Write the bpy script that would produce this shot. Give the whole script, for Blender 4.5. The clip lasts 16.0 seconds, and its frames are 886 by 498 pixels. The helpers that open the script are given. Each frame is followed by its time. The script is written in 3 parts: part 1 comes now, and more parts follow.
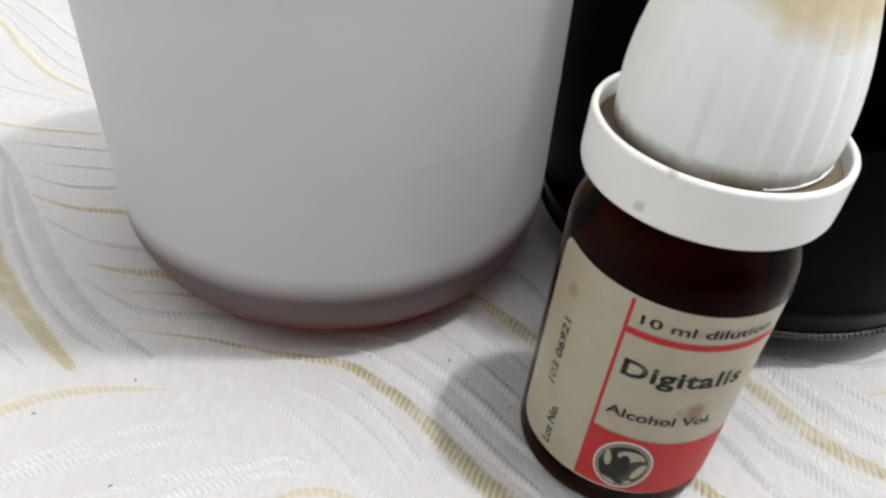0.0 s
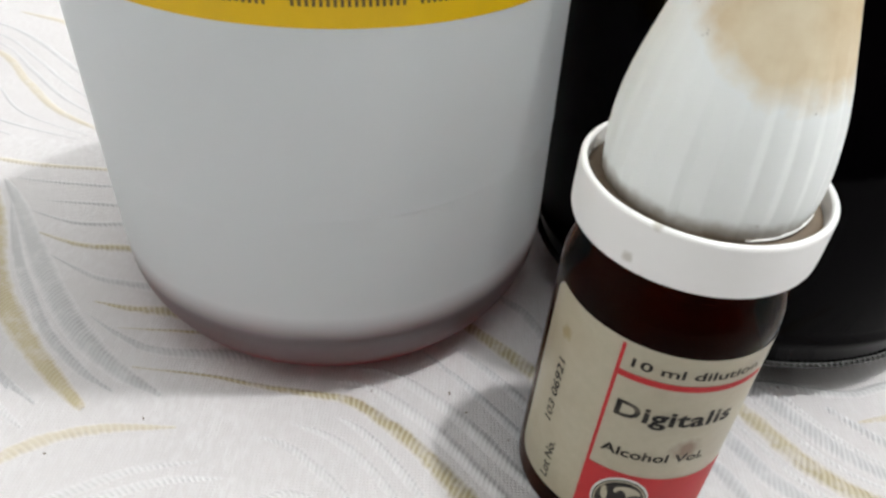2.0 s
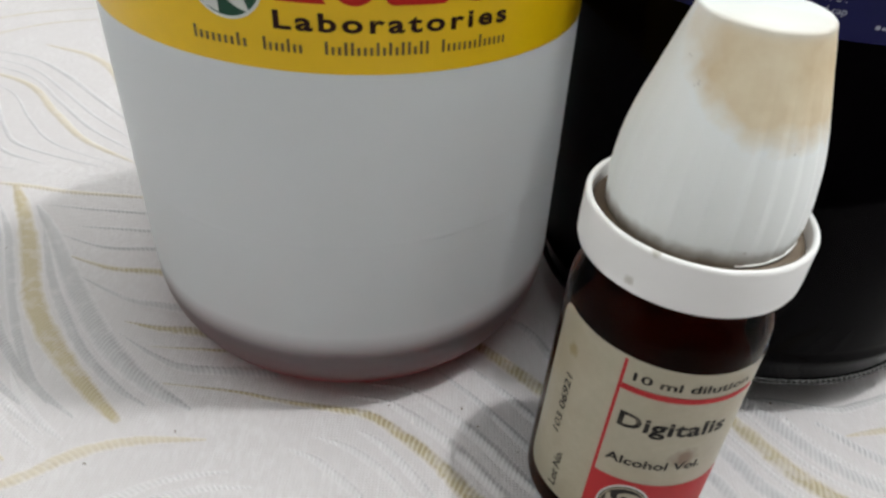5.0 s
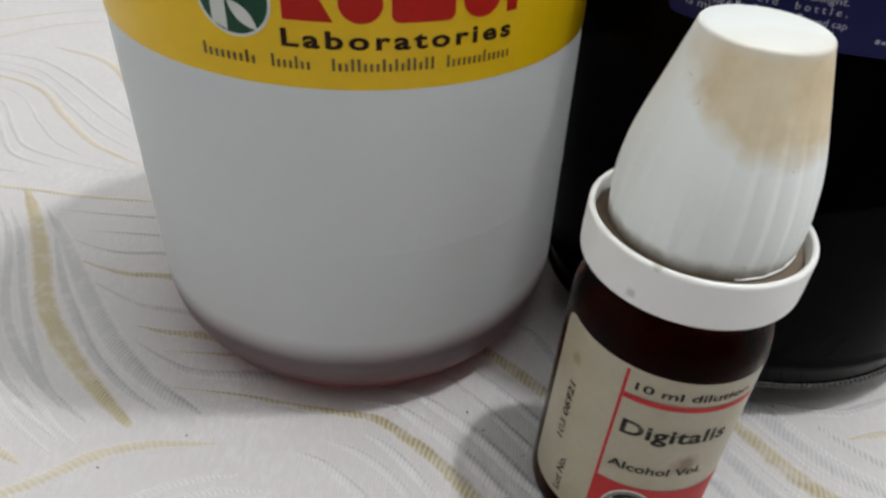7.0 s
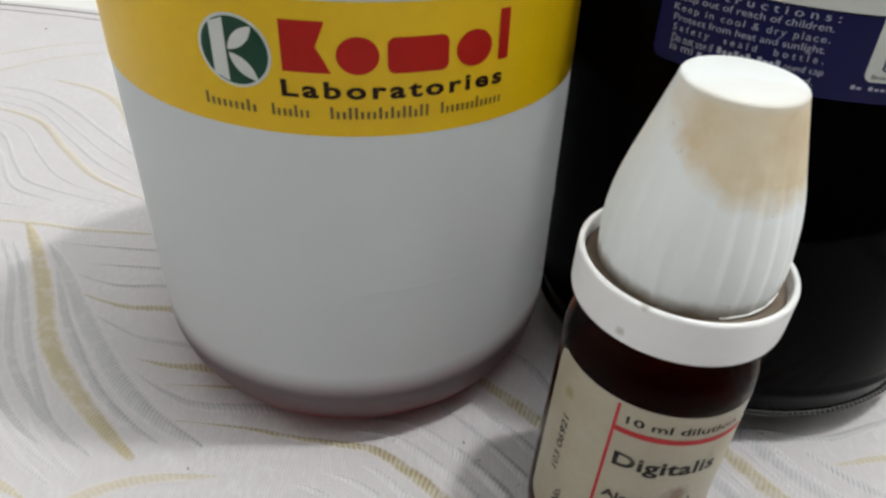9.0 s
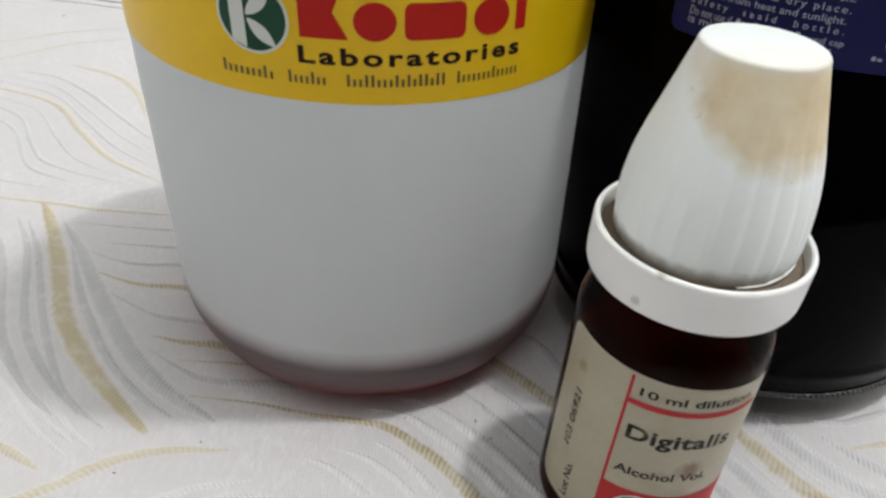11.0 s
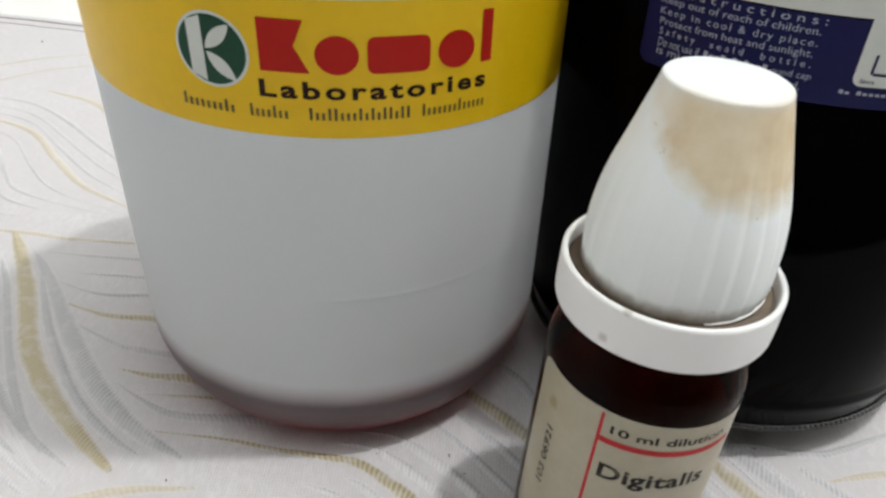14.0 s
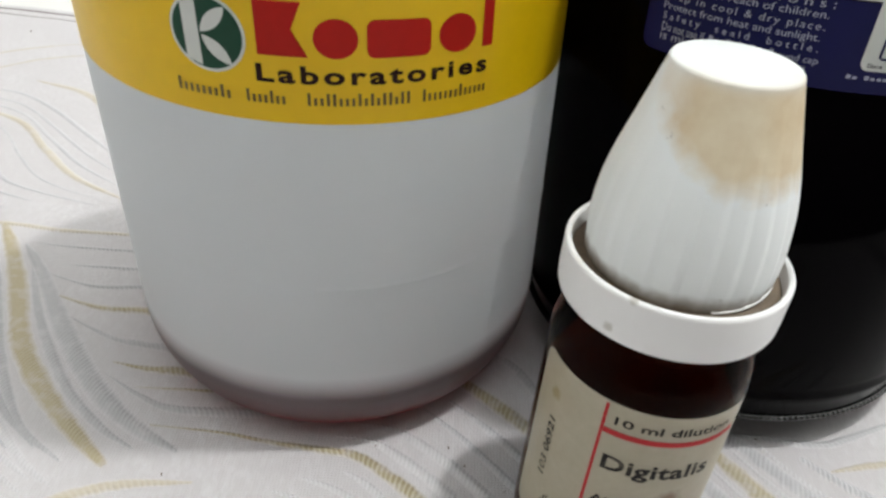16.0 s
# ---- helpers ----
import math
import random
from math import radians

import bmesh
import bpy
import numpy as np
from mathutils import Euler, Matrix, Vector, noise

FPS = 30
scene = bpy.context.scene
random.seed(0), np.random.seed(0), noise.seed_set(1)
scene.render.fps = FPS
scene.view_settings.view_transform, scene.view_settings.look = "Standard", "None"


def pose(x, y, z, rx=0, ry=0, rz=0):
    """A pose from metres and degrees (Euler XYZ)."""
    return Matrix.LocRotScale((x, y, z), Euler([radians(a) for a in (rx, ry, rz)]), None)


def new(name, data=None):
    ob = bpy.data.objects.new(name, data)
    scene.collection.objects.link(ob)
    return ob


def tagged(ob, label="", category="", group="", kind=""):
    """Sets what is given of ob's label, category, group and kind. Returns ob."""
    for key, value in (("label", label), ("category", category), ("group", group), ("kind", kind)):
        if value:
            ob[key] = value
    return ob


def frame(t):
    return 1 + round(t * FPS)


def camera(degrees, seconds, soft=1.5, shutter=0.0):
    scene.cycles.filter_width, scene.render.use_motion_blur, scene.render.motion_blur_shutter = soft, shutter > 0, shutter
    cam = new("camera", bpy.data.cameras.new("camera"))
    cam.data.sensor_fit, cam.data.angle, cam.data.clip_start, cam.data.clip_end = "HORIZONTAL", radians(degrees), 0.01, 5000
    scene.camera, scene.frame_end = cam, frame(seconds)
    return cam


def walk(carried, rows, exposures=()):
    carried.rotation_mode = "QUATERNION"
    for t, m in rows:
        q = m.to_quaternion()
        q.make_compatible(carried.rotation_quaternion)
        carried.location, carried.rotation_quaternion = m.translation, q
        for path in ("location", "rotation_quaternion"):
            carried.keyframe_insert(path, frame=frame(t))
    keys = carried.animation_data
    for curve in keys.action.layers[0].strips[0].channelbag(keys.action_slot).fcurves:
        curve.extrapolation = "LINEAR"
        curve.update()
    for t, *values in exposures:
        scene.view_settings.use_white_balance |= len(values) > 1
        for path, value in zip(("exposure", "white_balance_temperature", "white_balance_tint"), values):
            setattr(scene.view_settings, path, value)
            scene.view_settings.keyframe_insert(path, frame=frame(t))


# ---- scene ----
# the camera and its walk: seconds, place in millimetres, yaw, pitch, roll
cam = camera(60.67, 16.0, soft=2.7)
ROWS = [
    (0.0, 0.00, 0.00, 82.49, -0.00, -39.84, 3.83),
    (0.5, -0.04, 0.27, 83.56, 0.20, -40.23, 3.35),
    (1.0, -1.33, -0.91, 83.46, 0.12, -40.20, 3.51),
    (1.5, 0.30, -0.34, 86.39, 0.31, -39.43, 3.06),
    (2.0, 0.43, 0.45, 87.36, 0.32, -39.19, 2.78),
    (2.5, 1.22, -0.35, 89.38, 0.06, -39.19, 3.01),
    (3.0, 0.12, -0.63, 87.23, 0.51, -39.56, 2.92),
    (3.5, -0.47, -2.59, 91.11, 0.38, -38.45, 2.86),
    (5.8, -2.00, -5.76, 92.66, 0.34, -37.44, 2.84),
    (6.0, -1.47, -3.65, 92.77, 0.14, -37.55, 3.17),
    (6.5, -1.61, -4.62, 93.18, 0.57, -37.75, 2.86),
    (7.0, -1.78, -5.55, 95.21, 0.86, -38.10, 2.39),
    (7.5, -1.63, -5.25, 92.90, 0.64, -37.56, 2.88),
    (8.0, -0.93, -5.27, 96.84, 0.49, -37.09, 2.42),
    (8.5, -1.21, -5.45, 98.31, 0.31, -36.95, 2.36),
    (9.0, -1.91, -6.36, 99.20, 0.46, -36.78, 2.13),
    (9.5, -2.48, -7.13, 99.89, 0.59, -36.79, 2.02),
    (9.7, -3.63, -8.09, 98.83, 0.48, -36.79, 2.27),
    (11.8, -1.48, -8.71, 93.44, 2.08, -36.85, 2.16),
    (12.0, -4.74, -10.76, 91.07, 1.34, -36.91, 3.08),
    (12.2, -1.20, -6.70, 88.90, 1.50, -36.10, 3.00),
    (12.5, -0.99, -4.81, 90.49, 0.73, -36.84, 2.71),
    (13.0, 0.53, -4.07, 93.00, 0.64, -36.58, 2.41),
    (13.5, -1.22, -5.78, 94.60, 0.41, -36.35, 2.42),
    (14.0, 0.55, -5.91, 96.67, 0.64, -35.24, 2.40),
    (14.5, 0.01, -5.22, 97.15, 0.18, -36.00, 2.17),
    (15.0, 0.82, -4.45, 95.35, 0.22, -35.62, 2.52),
    (15.5, 0.47, -4.97, 97.20, -0.38, -35.08, 2.84),
    (16.0, -0.45, -4.87, 95.22, -0.09, -35.73, 2.68),
]
walk(cam, [(t, pose(x / 1000, y / 1000, z / 1000, 90 + pitch, 0, yaw) @ pose(0, 0, 0, 0, 0, roll)) for t, x, y, z, yaw, pitch, roll in ROWS],
     [(0.0, -0.06), (3.5, -0.06), (6.0, -0.54), (7.5, -0.55), (8.5, -0.46), (9.5, -0.45), (12.0, -0.33), (16.0, -0.30)])

# ---- light: one ceiling lamp, bounced by added pale walls, cut by a dark one ----
world = bpy.data.worlds.new("room")
world.use_nodes = True
world.node_tree.nodes["Background"].inputs["Color"].default_value = (0.9, 0.95, 1.0, 1)
world.node_tree.nodes["Background"].inputs["Strength"].default_value = 0.0
scene.world = world
lamp = new("ceiling_lamp", bpy.data.lights.new("ceiling_lamp", "POINT"))
lamp.data.shadow_soft_size, lamp.data.energy, lamp.data.color = 0.035, 68.0, (0.97, 0.985, 0.97)
lamp.location = (0.485, 0.11, 1.70)

# ---- materials ----
def material(name):
    m = bpy.data.materials.new(name)
    m.use_nodes = True
    nt = m.node_tree
    return m, nt, nt.nodes["Principled BSDF"]


def node(nt, kind, **inputs):
    n = nt.nodes.new(kind)
    for key, value in inputs.items():
        n.inputs[key.replace("_", " ")].default_value = value
    return n


def coords(nt, which="Object"):
    return nt.nodes.new("ShaderNodeTexCoord").outputs[which]


def noise_tex(nt, scale, detail=4, rough=0.55, vector=None):
    n = node(nt, "ShaderNodeTexNoise", Scale=scale, Detail=detail, Roughness=rough)
    nt.links.new(vector if vector is not None else coords(nt), n.inputs["Vector"])
    return n.outputs["Fac"]


def ramp(nt, value, stops):
    r = nt.nodes.new("ShaderNodeValToRGB")
    while len(r.color_ramp.elements) < len(stops):
        r.color_ramp.elements.new(0.5)
    for e, (at, c) in zip(r.color_ramp.elements, stops):
        e.position = at
        e.color = (*c, 1) if len(c) == 3 else c
    nt.links.new(value, r.inputs["Fac"])
    return r.outputs["Color"]


def grey(v):
    return (v, v, v)


def mix(nt, fac, a, b, kind="MIX"):
    n = nt.nodes.new("ShaderNodeMix")
    n.data_type, n.blend_type = "RGBA", kind
    for sock, value in ((n.inputs[0], fac), (n.inputs[6], a), (n.inputs[7], b)):
        if isinstance(value, (int, float)):
            sock.default_value = value
        elif isinstance(value, tuple):
            sock.default_value = (*value, 1)
        else:
            nt.links.new(value, sock)
    return n.outputs[2]


def mathn(nt, op, a, b=0.0):
    n = nt.nodes.new("ShaderNodeMath")
    n.operation = op
    for sock, value in zip(n.inputs, (a, b)):
        if isinstance(value, (int, float)):
            sock.default_value = value
        else:
            nt.links.new(value, sock)
    return n.outputs[0]


def bump(nt, bsdf, height, strength=0.3, distance=0.0005):
    b = node(nt, "ShaderNodeBump", Strength=strength, Distance=distance)
    nt.links.new(height, b.inputs["Height"])
    nt.links.new(b.outputs["Normal"], bsdf.inputs["Normal"])


def plain(name, color, rough=0.5, grain=600.0, spread=0.12, coat=0.0, bumpy=0.15, metallic=0.0, gloss=0.5):
    """A surface of one colour with two scales of faint unevenness."""
    m, nt, bs = material(name)
    fine = noise_tex(nt, grain)
    wide = noise_tex(nt, grain / 18)
    dark = tuple(c * (1 - spread) for c in color)
    light = tuple(min(1, c * (1 + spread * 0.6)) for c in color)
    col = mix(nt, fine, dark, light)
    col = mix(nt, mathn(nt, "MULTIPLY", wide, 0.5), col, tuple(c * (1 - spread) for c in color))
    nt.links.new(col, bs.inputs["Base Color"])
    bs.inputs["Roughness"].default_value = rough
    bs.inputs["Metallic"].default_value = metallic
    bs.inputs["Coat Weight"].default_value = coat
    bs.inputs["Specular IOR Level"].default_value = gloss
    bump(nt, bs, fine, bumpy, 0.0002)
    return m


def glow_through(nt, bsdf, color, share):
    """Lets part of the light pass through a thin milky wall."""
    t = nt.nodes.new("ShaderNodeBsdfTranslucent")
    if isinstance(color, tuple):
        t.inputs["Color"].default_value = (*color, 1)
    else:
        nt.links.new(color, t.inputs["Color"])
    m = nt.nodes.new("ShaderNodeMixShader")
    if isinstance(share, float):
        m.inputs["Fac"].default_value = share
    else:
        nt.links.new(share, m.inputs["Fac"])
    nt.links.new(bsdf.outputs["BSDF"], m.inputs[1])
    nt.links.new(t.outputs["BSDF"], m.inputs[2])
    nt.links.new(m.outputs["Shader"], nt.nodes["Material Output"].inputs["Surface"])


def spot(nt, centre, radius, ragged=0.35, scale=400.0):
    """A ragged round stain, 1 in its middle, 0 outside."""
    v = nt.nodes.new("ShaderNodeVectorMath")
    v.operation = "DISTANCE"
    nt.links.new(coords(nt), v.inputs[0])
    v.inputs[1].default_value = centre
    d = mathn(nt, "DIVIDE", v.outputs["Value"], radius)
    d = mathn(nt, "ADD", d, mathn(nt, "MULTIPLY", mathn(nt, "SUBTRACT", noise_tex(nt, scale), 0.5), ragged * 3))
    return ramp(nt, d, [(0.45, grey(1)), (1.0, grey(0))])


def cloth_material():
    m, nt, bs = material("woven_white_cloth")
    obj = coords(nt)
    wa = node(nt, "ShaderNodeTexWave", Scale=610.0, Distortion=2.2, Detail=2.0)
    wa.inputs["Detail Scale"].default_value = 2.0
    wb = node(nt, "ShaderNodeTexWave", Scale=700.0, Distortion=2.5, Detail=2.0)
    wb.bands_direction = "Y"
    for w in (wa, wb):
        nt.links.new(obj, w.inputs["Vector"])
    weave = mathn(nt, "MULTIPLY", wa.outputs["Fac"], wb.outputs["Fac"])
    fuzz = noise_tex(nt, 900.0, 6)
    wide = noise_tex(nt, 22.0, 4)
    col = mix(nt, weave, CLOTH_DARK, CLOTH_LIGHT)
    col = mix(nt, mathn(nt, "MULTIPLY", wide, 0.45), col, CLOTH_DUSTY)
    specks = ramp(nt, noise_tex(nt, 1600.0, 2), [(0.70, grey(0)), (0.76, grey(1))])
    col = mix(nt, mathn(nt, "MULTIPLY", specks, 0.25), col, (0.95, 0.95, 0.95))
    turned = nt.nodes.new("ShaderNodeMapping")
    turned.inputs["Rotation"].default_value = (0, 0, radians(14))
    turned.inputs["Scale"].default_value = (1.0, 0.42, 1.0)
    nt.links.new(obj, turned.inputs["Vector"])
    dash = noise_tex(nt, 1150.0, 3, 0.6, turned.outputs["Vector"])
    broad = ramp(nt, noise_tex(nt, 48.0, 3), [(0.38, grey(0.25)), (0.62, grey(1))])
    stitch = mathn(nt, "MULTIPLY", ramp(nt, dash, [(0.42, grey(0)), (0.66, grey(1))]), broad)
    col = mix(nt, mathn(nt, "MULTIPLY", stitch, 0.32), col, CLOTH_STITCH)
    nt.links.new(col, bs.inputs["Base Color"])
    bs.inputs["Roughness"].default_value = 0.62
    bs.inputs["Sheen Weight"].default_value = 0.25
    lumps = noise_tex(nt, 240.0, 3)
    both = mathn(nt, "ADD", mathn(nt, "ADD", weave, mathn(nt, "MULTIPLY", fuzz, 0.6)), mathn(nt, "MULTIPLY", lumps, 2.6))
    both = mathn(nt, "ADD", both, mathn(nt, "MULTIPLY", stitch, 0.8))
    bump(nt, bs, both, 0.3, 0.0003)
    return m


CLOTH_STITCH = (0.72, 0.72, 0.73)
CLOTH_DARK, CLOTH_LIGHT, CLOTH_DUSTY = (0.535, 0.515, 0.521), (0.60, 0.580, 0.588), (0.530, 0.506, 0.510)


def strand_material(name, deep, high, rough, pitch=0.00095, hatch=0.8):
    """Satin-stitched thread: slanted stitches along the strand, from its UV map in metres."""
    m, nt, bs = material(name)
    uv = nt.nodes.new("ShaderNodeUVMap")
    uv.uv_map = "UVMap"
    sep = nt.nodes.new("ShaderNodeSeparateXYZ")
    nt.links.new(uv.outputs["UV"], sep.inputs[0])
    u, v = sep.outputs["X"], sep.outputs["Y"]
    slant = mathn(nt, "ADD", u, mathn(nt, "MULTIPLY", v, 0.55))
    slant = mathn(nt, "ADD", slant, mathn(nt, "MULTIPLY", noise_tex(nt, 500.0), 0.0004))
    wave = mathn(nt, "SINE", mathn(nt, "MULTIPLY", slant, 2 * math.pi / pitch))
    wave = mathn(nt, "ADD", mathn(nt, "MULTIPLY", wave, 0.5), 0.5)
    patch = ramp(nt, noise_tex(nt, 55.0, 3), [(0.35, grey(0.35)), (0.65, grey(1))])
    stitch = mathn(nt, "MULTIPLY", wave, patch)
    fuzz = noise_tex(nt, 1500.0, 4)
    col = mix(nt, mathn(nt, "MULTIPLY", stitch, hatch), deep, high)
    col = mix(nt, mathn(nt, "MULTIPLY", fuzz, 0.3), col, high)
    over = nt.nodes.new("ShaderNodeUVMap")
    over.uv_map = "Across"
    sep2 = nt.nodes.new("ShaderNodeSeparateXYZ")
    nt.links.new(over.outputs["UV"], sep2.inputs[0])
    ragged = mathn(nt, "ADD", mathn(nt, "ABSOLUTE", sep2.outputs["X"]), mathn(nt, "MULTIPLY", mathn(nt, "SUBTRACT", noise_tex(nt, 700.0), 0.5), 0.7))
    col = mix(nt, ramp(nt, ragged, [(0.48, grey(0)), (1.0, grey(1))]), col, CLOTH_LIGHT)
    worn = ramp(nt, noise_tex(nt, 330.0, 4), [(0.50, grey(0)), (0.72, grey(0.55))])
    col = mix(nt, worn, col, CLOTH_LIGHT)
    nt.links.new(col, bs.inputs["Base Color"])
    bs.inputs["Roughness"].default_value = rough
    bs.inputs["Sheen Weight"].default_value = 0.2
    bump(nt, bs, mathn(nt, "ADD", stitch, mathn(nt, "MULTIPLY", fuzz, 0.4)), 0.45, 0.00025)
    return m


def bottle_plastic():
    """Milky plastic; below the fill line, reddish syrup and painted heel shade darken it."""
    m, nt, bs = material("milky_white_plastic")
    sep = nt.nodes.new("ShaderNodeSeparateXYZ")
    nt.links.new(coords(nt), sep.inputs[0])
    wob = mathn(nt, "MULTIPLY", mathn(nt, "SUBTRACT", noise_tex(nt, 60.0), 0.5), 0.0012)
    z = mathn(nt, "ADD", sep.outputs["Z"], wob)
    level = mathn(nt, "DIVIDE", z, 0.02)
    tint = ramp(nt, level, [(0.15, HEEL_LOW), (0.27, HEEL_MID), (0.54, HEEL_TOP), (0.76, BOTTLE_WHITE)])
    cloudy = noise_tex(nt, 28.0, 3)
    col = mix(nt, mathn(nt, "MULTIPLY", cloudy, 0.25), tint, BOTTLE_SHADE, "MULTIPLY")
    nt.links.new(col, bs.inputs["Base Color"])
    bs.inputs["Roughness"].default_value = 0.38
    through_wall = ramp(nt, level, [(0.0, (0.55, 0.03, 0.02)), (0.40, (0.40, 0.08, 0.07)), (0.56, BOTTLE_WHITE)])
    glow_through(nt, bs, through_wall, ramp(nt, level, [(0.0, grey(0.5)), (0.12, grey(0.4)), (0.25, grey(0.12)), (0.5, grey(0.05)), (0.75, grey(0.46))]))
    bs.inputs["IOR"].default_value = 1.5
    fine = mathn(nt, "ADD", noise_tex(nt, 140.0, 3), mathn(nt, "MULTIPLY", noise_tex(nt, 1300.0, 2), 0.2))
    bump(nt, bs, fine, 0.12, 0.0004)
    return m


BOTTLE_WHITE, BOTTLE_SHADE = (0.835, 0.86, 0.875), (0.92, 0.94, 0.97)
# heel tones: syrup tint plus shade near the table, put into the colour
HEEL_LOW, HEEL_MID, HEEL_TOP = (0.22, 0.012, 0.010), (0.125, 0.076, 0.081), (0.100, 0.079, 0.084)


def cap_plastic():
    """White dropper cap, stained beige over its upper front, with specks along the stain's lower edge."""
    m, nt, bs = material("stained_white_plastic")
    sep = nt.nodes.new("ShaderNodeSeparateXYZ")
    nt.links.new(coords(nt), sep.inputs[0])
    z = sep.outputs["Z"]
    turn = mathn(nt, "ARCTAN2", sep.outputs["Y"], sep.outputs["X"])
    streaks = noise_tex(nt, 160.0, 4)
    ragged = mathn(nt, "SUBTRACT", noise_tex(nt, 420.0, 4), 0.5)
    edge = mathn(nt, "ADD", mathn(nt, "MULTIPLY", mathn(nt, "MAXIMUM", mathn(nt, "SUBTRACT", -1.75, turn), 0.0), 0.0055), 0.0590)
    over = mathn(nt, "ADD", mathn(nt, "SUBTRACT", z, edge), mathn(nt, "MULTIPLY", ragged, 0.0030))
    low = ramp(nt, mathn(nt, "ADD", mathn(nt, "DIVIDE", over, 0.006), 0.4), [(0.22, grey(0)), (0.70, grey(1))])
    side = ramp(nt, mathn(nt, "ADD", mathn(nt, "MULTIPLY", turn, 0.25), mathn(nt, "ADD", mathn(nt, "MULTIPLY", ragged, 0.08), 1.0)),
                [(0.22, grey(0.22)), (0.31, grey(0.5)), (0.42, grey(1)), (0.88, grey(1)), (0.98, grey(0))])
    top = ramp(nt, mathn(nt, "DIVIDE", z, 0.1), [(0.678, grey(1)), (0.686, grey(0.6)), (0.6905, grey(0))])
    stain = mathn(nt, "MULTIPLY", mathn(nt, "MULTIPLY", low, side), top)
    beige = mix(nt, ramp(nt, streaks, [(0.35, grey(0)), (0.65, grey(1))]), (0.71, 0.555, 0.335), (0.85, 0.735, 0.525))
    col = mix(nt, mathn(nt, "MULTIPLY", stain, 0.95), (0.95, 0.985, 0.98), beige)
    foot = ramp(nt, mathn(nt, "ADD", mathn(nt, "DIVIDE", z, 0.1), mathn(nt, "MULTIPLY", ragged, 0.016)),
                [(0.461, grey(0.95)), (0.470, grey(0.6)), (0.479, grey(0))])
    col = mix(nt, foot, col, (0.20, 0.15, 0.10))
    near = ramp(nt, mathn(nt, "ABSOLUTE", mathn(nt, "ADD", over, 0.0002)), [(0.0006, grey(1)), (0.0016, grey(0))])
    dots = ramp(nt, noise_tex(nt, 1100.0, 2), [(0.70, grey(0)), (0.76, grey(0.6))])
    few = ramp(nt, noise_tex(nt, 700.0, 2), [(0.765, grey(0)), (0.80, grey(0.4))])
    col = mix(nt, mathn(nt, "MULTIPLY", dots, near), col, (0.22, 0.18, 0.14))
    col = mix(nt, few, col, (0.30, 0.26, 0.21))
    nt.links.new(col, bs.inputs["Base Color"])
    bs.inputs["Roughness"].default_value = 0.45
    glow_through(nt, bs, col, 0.10)
    bump(nt, bs, streaks, 0.12, 0.0003)
    return m


def ring_plastic():
    m, nt, bs = material("white_ring_plastic")
    a = spot(nt, (-0.0086, -0.0094, 0.0425), 0.0007, 0.5, 900.0)
    b = spot(nt, (-0.0070, -0.0104, 0.0471), 0.0007, 0.4, 900.0)
    grime = noise_tex(nt, 300.0, 5)
    col = mix(nt, mathn(nt, "MULTIPLY", grime, 0.25), (0.88, 0.88, 0.875), (0.72, 0.70, 0.66))
    col = mix(nt, mathn(nt, "MULTIPLY", mathn(nt, "ADD", a, b), 0.55), col, (0.36, 0.33, 0.26))
    nt.links.new(col, bs.inputs["Base Color"])
    bs.inputs["Roughness"].default_value = 0.33
    bump(nt, bs, grime, 0.1, 0.0003)
    return m


def amber_glass():
    m, nt, bs = material("amber_glass")
    streak = noise_tex(nt, 90.0)
    col = mix(nt, streak, (0.62, 0.15, 0.022), (0.80, 0.23, 0.036))
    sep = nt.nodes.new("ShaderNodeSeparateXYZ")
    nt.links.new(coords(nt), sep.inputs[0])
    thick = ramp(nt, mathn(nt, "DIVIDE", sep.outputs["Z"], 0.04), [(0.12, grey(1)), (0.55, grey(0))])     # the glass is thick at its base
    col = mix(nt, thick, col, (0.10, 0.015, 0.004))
    nt.links.new(col, bs.inputs["Base Color"])
    bs.inputs["Transmission Weight"].default_value = 1.0
    bs.inputs["Roughness"].default_value = 0.03
    bs.inputs["IOR"].default_value = 1.12
    return m


def label_paper():
    m, nt, bs = material("yellowed_label_paper")
    fibre = noise_tex(nt, 900.0, 6)
    blotch = noise_tex(nt, 130.0, 4)
    col = mix(nt, fibre, (0.37, 0.335, 0.242), (0.46, 0.42, 0.315))
    col = mix(nt, ramp(nt, blotch, [(0.45, grey(0)), (0.75, grey(0.75))]), col, (0.37, 0.31, 0.21))
    s1 = spot(nt, (-0.0113, -0.0051, 0.0283), 0.0011, 0.5, 900.0)
    s2 = spot(nt, (0.0034, -0.0118, 0.0186), 0.0021, 0.45, 500.0)
    col = mix(nt, mathn(nt, "MULTIPLY", s1, 0.7), col, (0.26, 0.20, 0.06))
    col = mix(nt, mathn(nt, "MULTIPLY", s2, 0.75), col, (0.16, 0.075, 0.035))
    nt.links.new(col, bs.inputs["Base Color"])
    bs.inputs["Roughness"].default_value = 0.34
    bump(nt, bs, fibre, 0.15, 0.0002)
    return m


def worn_ink():
    """Black print, rubbed thin in patches so that the paper shows."""
    m, nt, bs = material("worn_black_ink")
    rubbed = ramp(nt, noise_tex(nt, 260.0, 5), [(0.52, grey(0)), (0.74, grey(0.5))])
    col = mix(nt, rubbed, (0.015, 0.013, 0.011), (0.30, 0.27, 0.20))
    nt.links.new(col, bs.inputs["Base Color"])
    bs.inputs["Roughness"].default_value = 0.5
    bs.inputs["Specular IOR Level"].default_value = 0.2
    return m


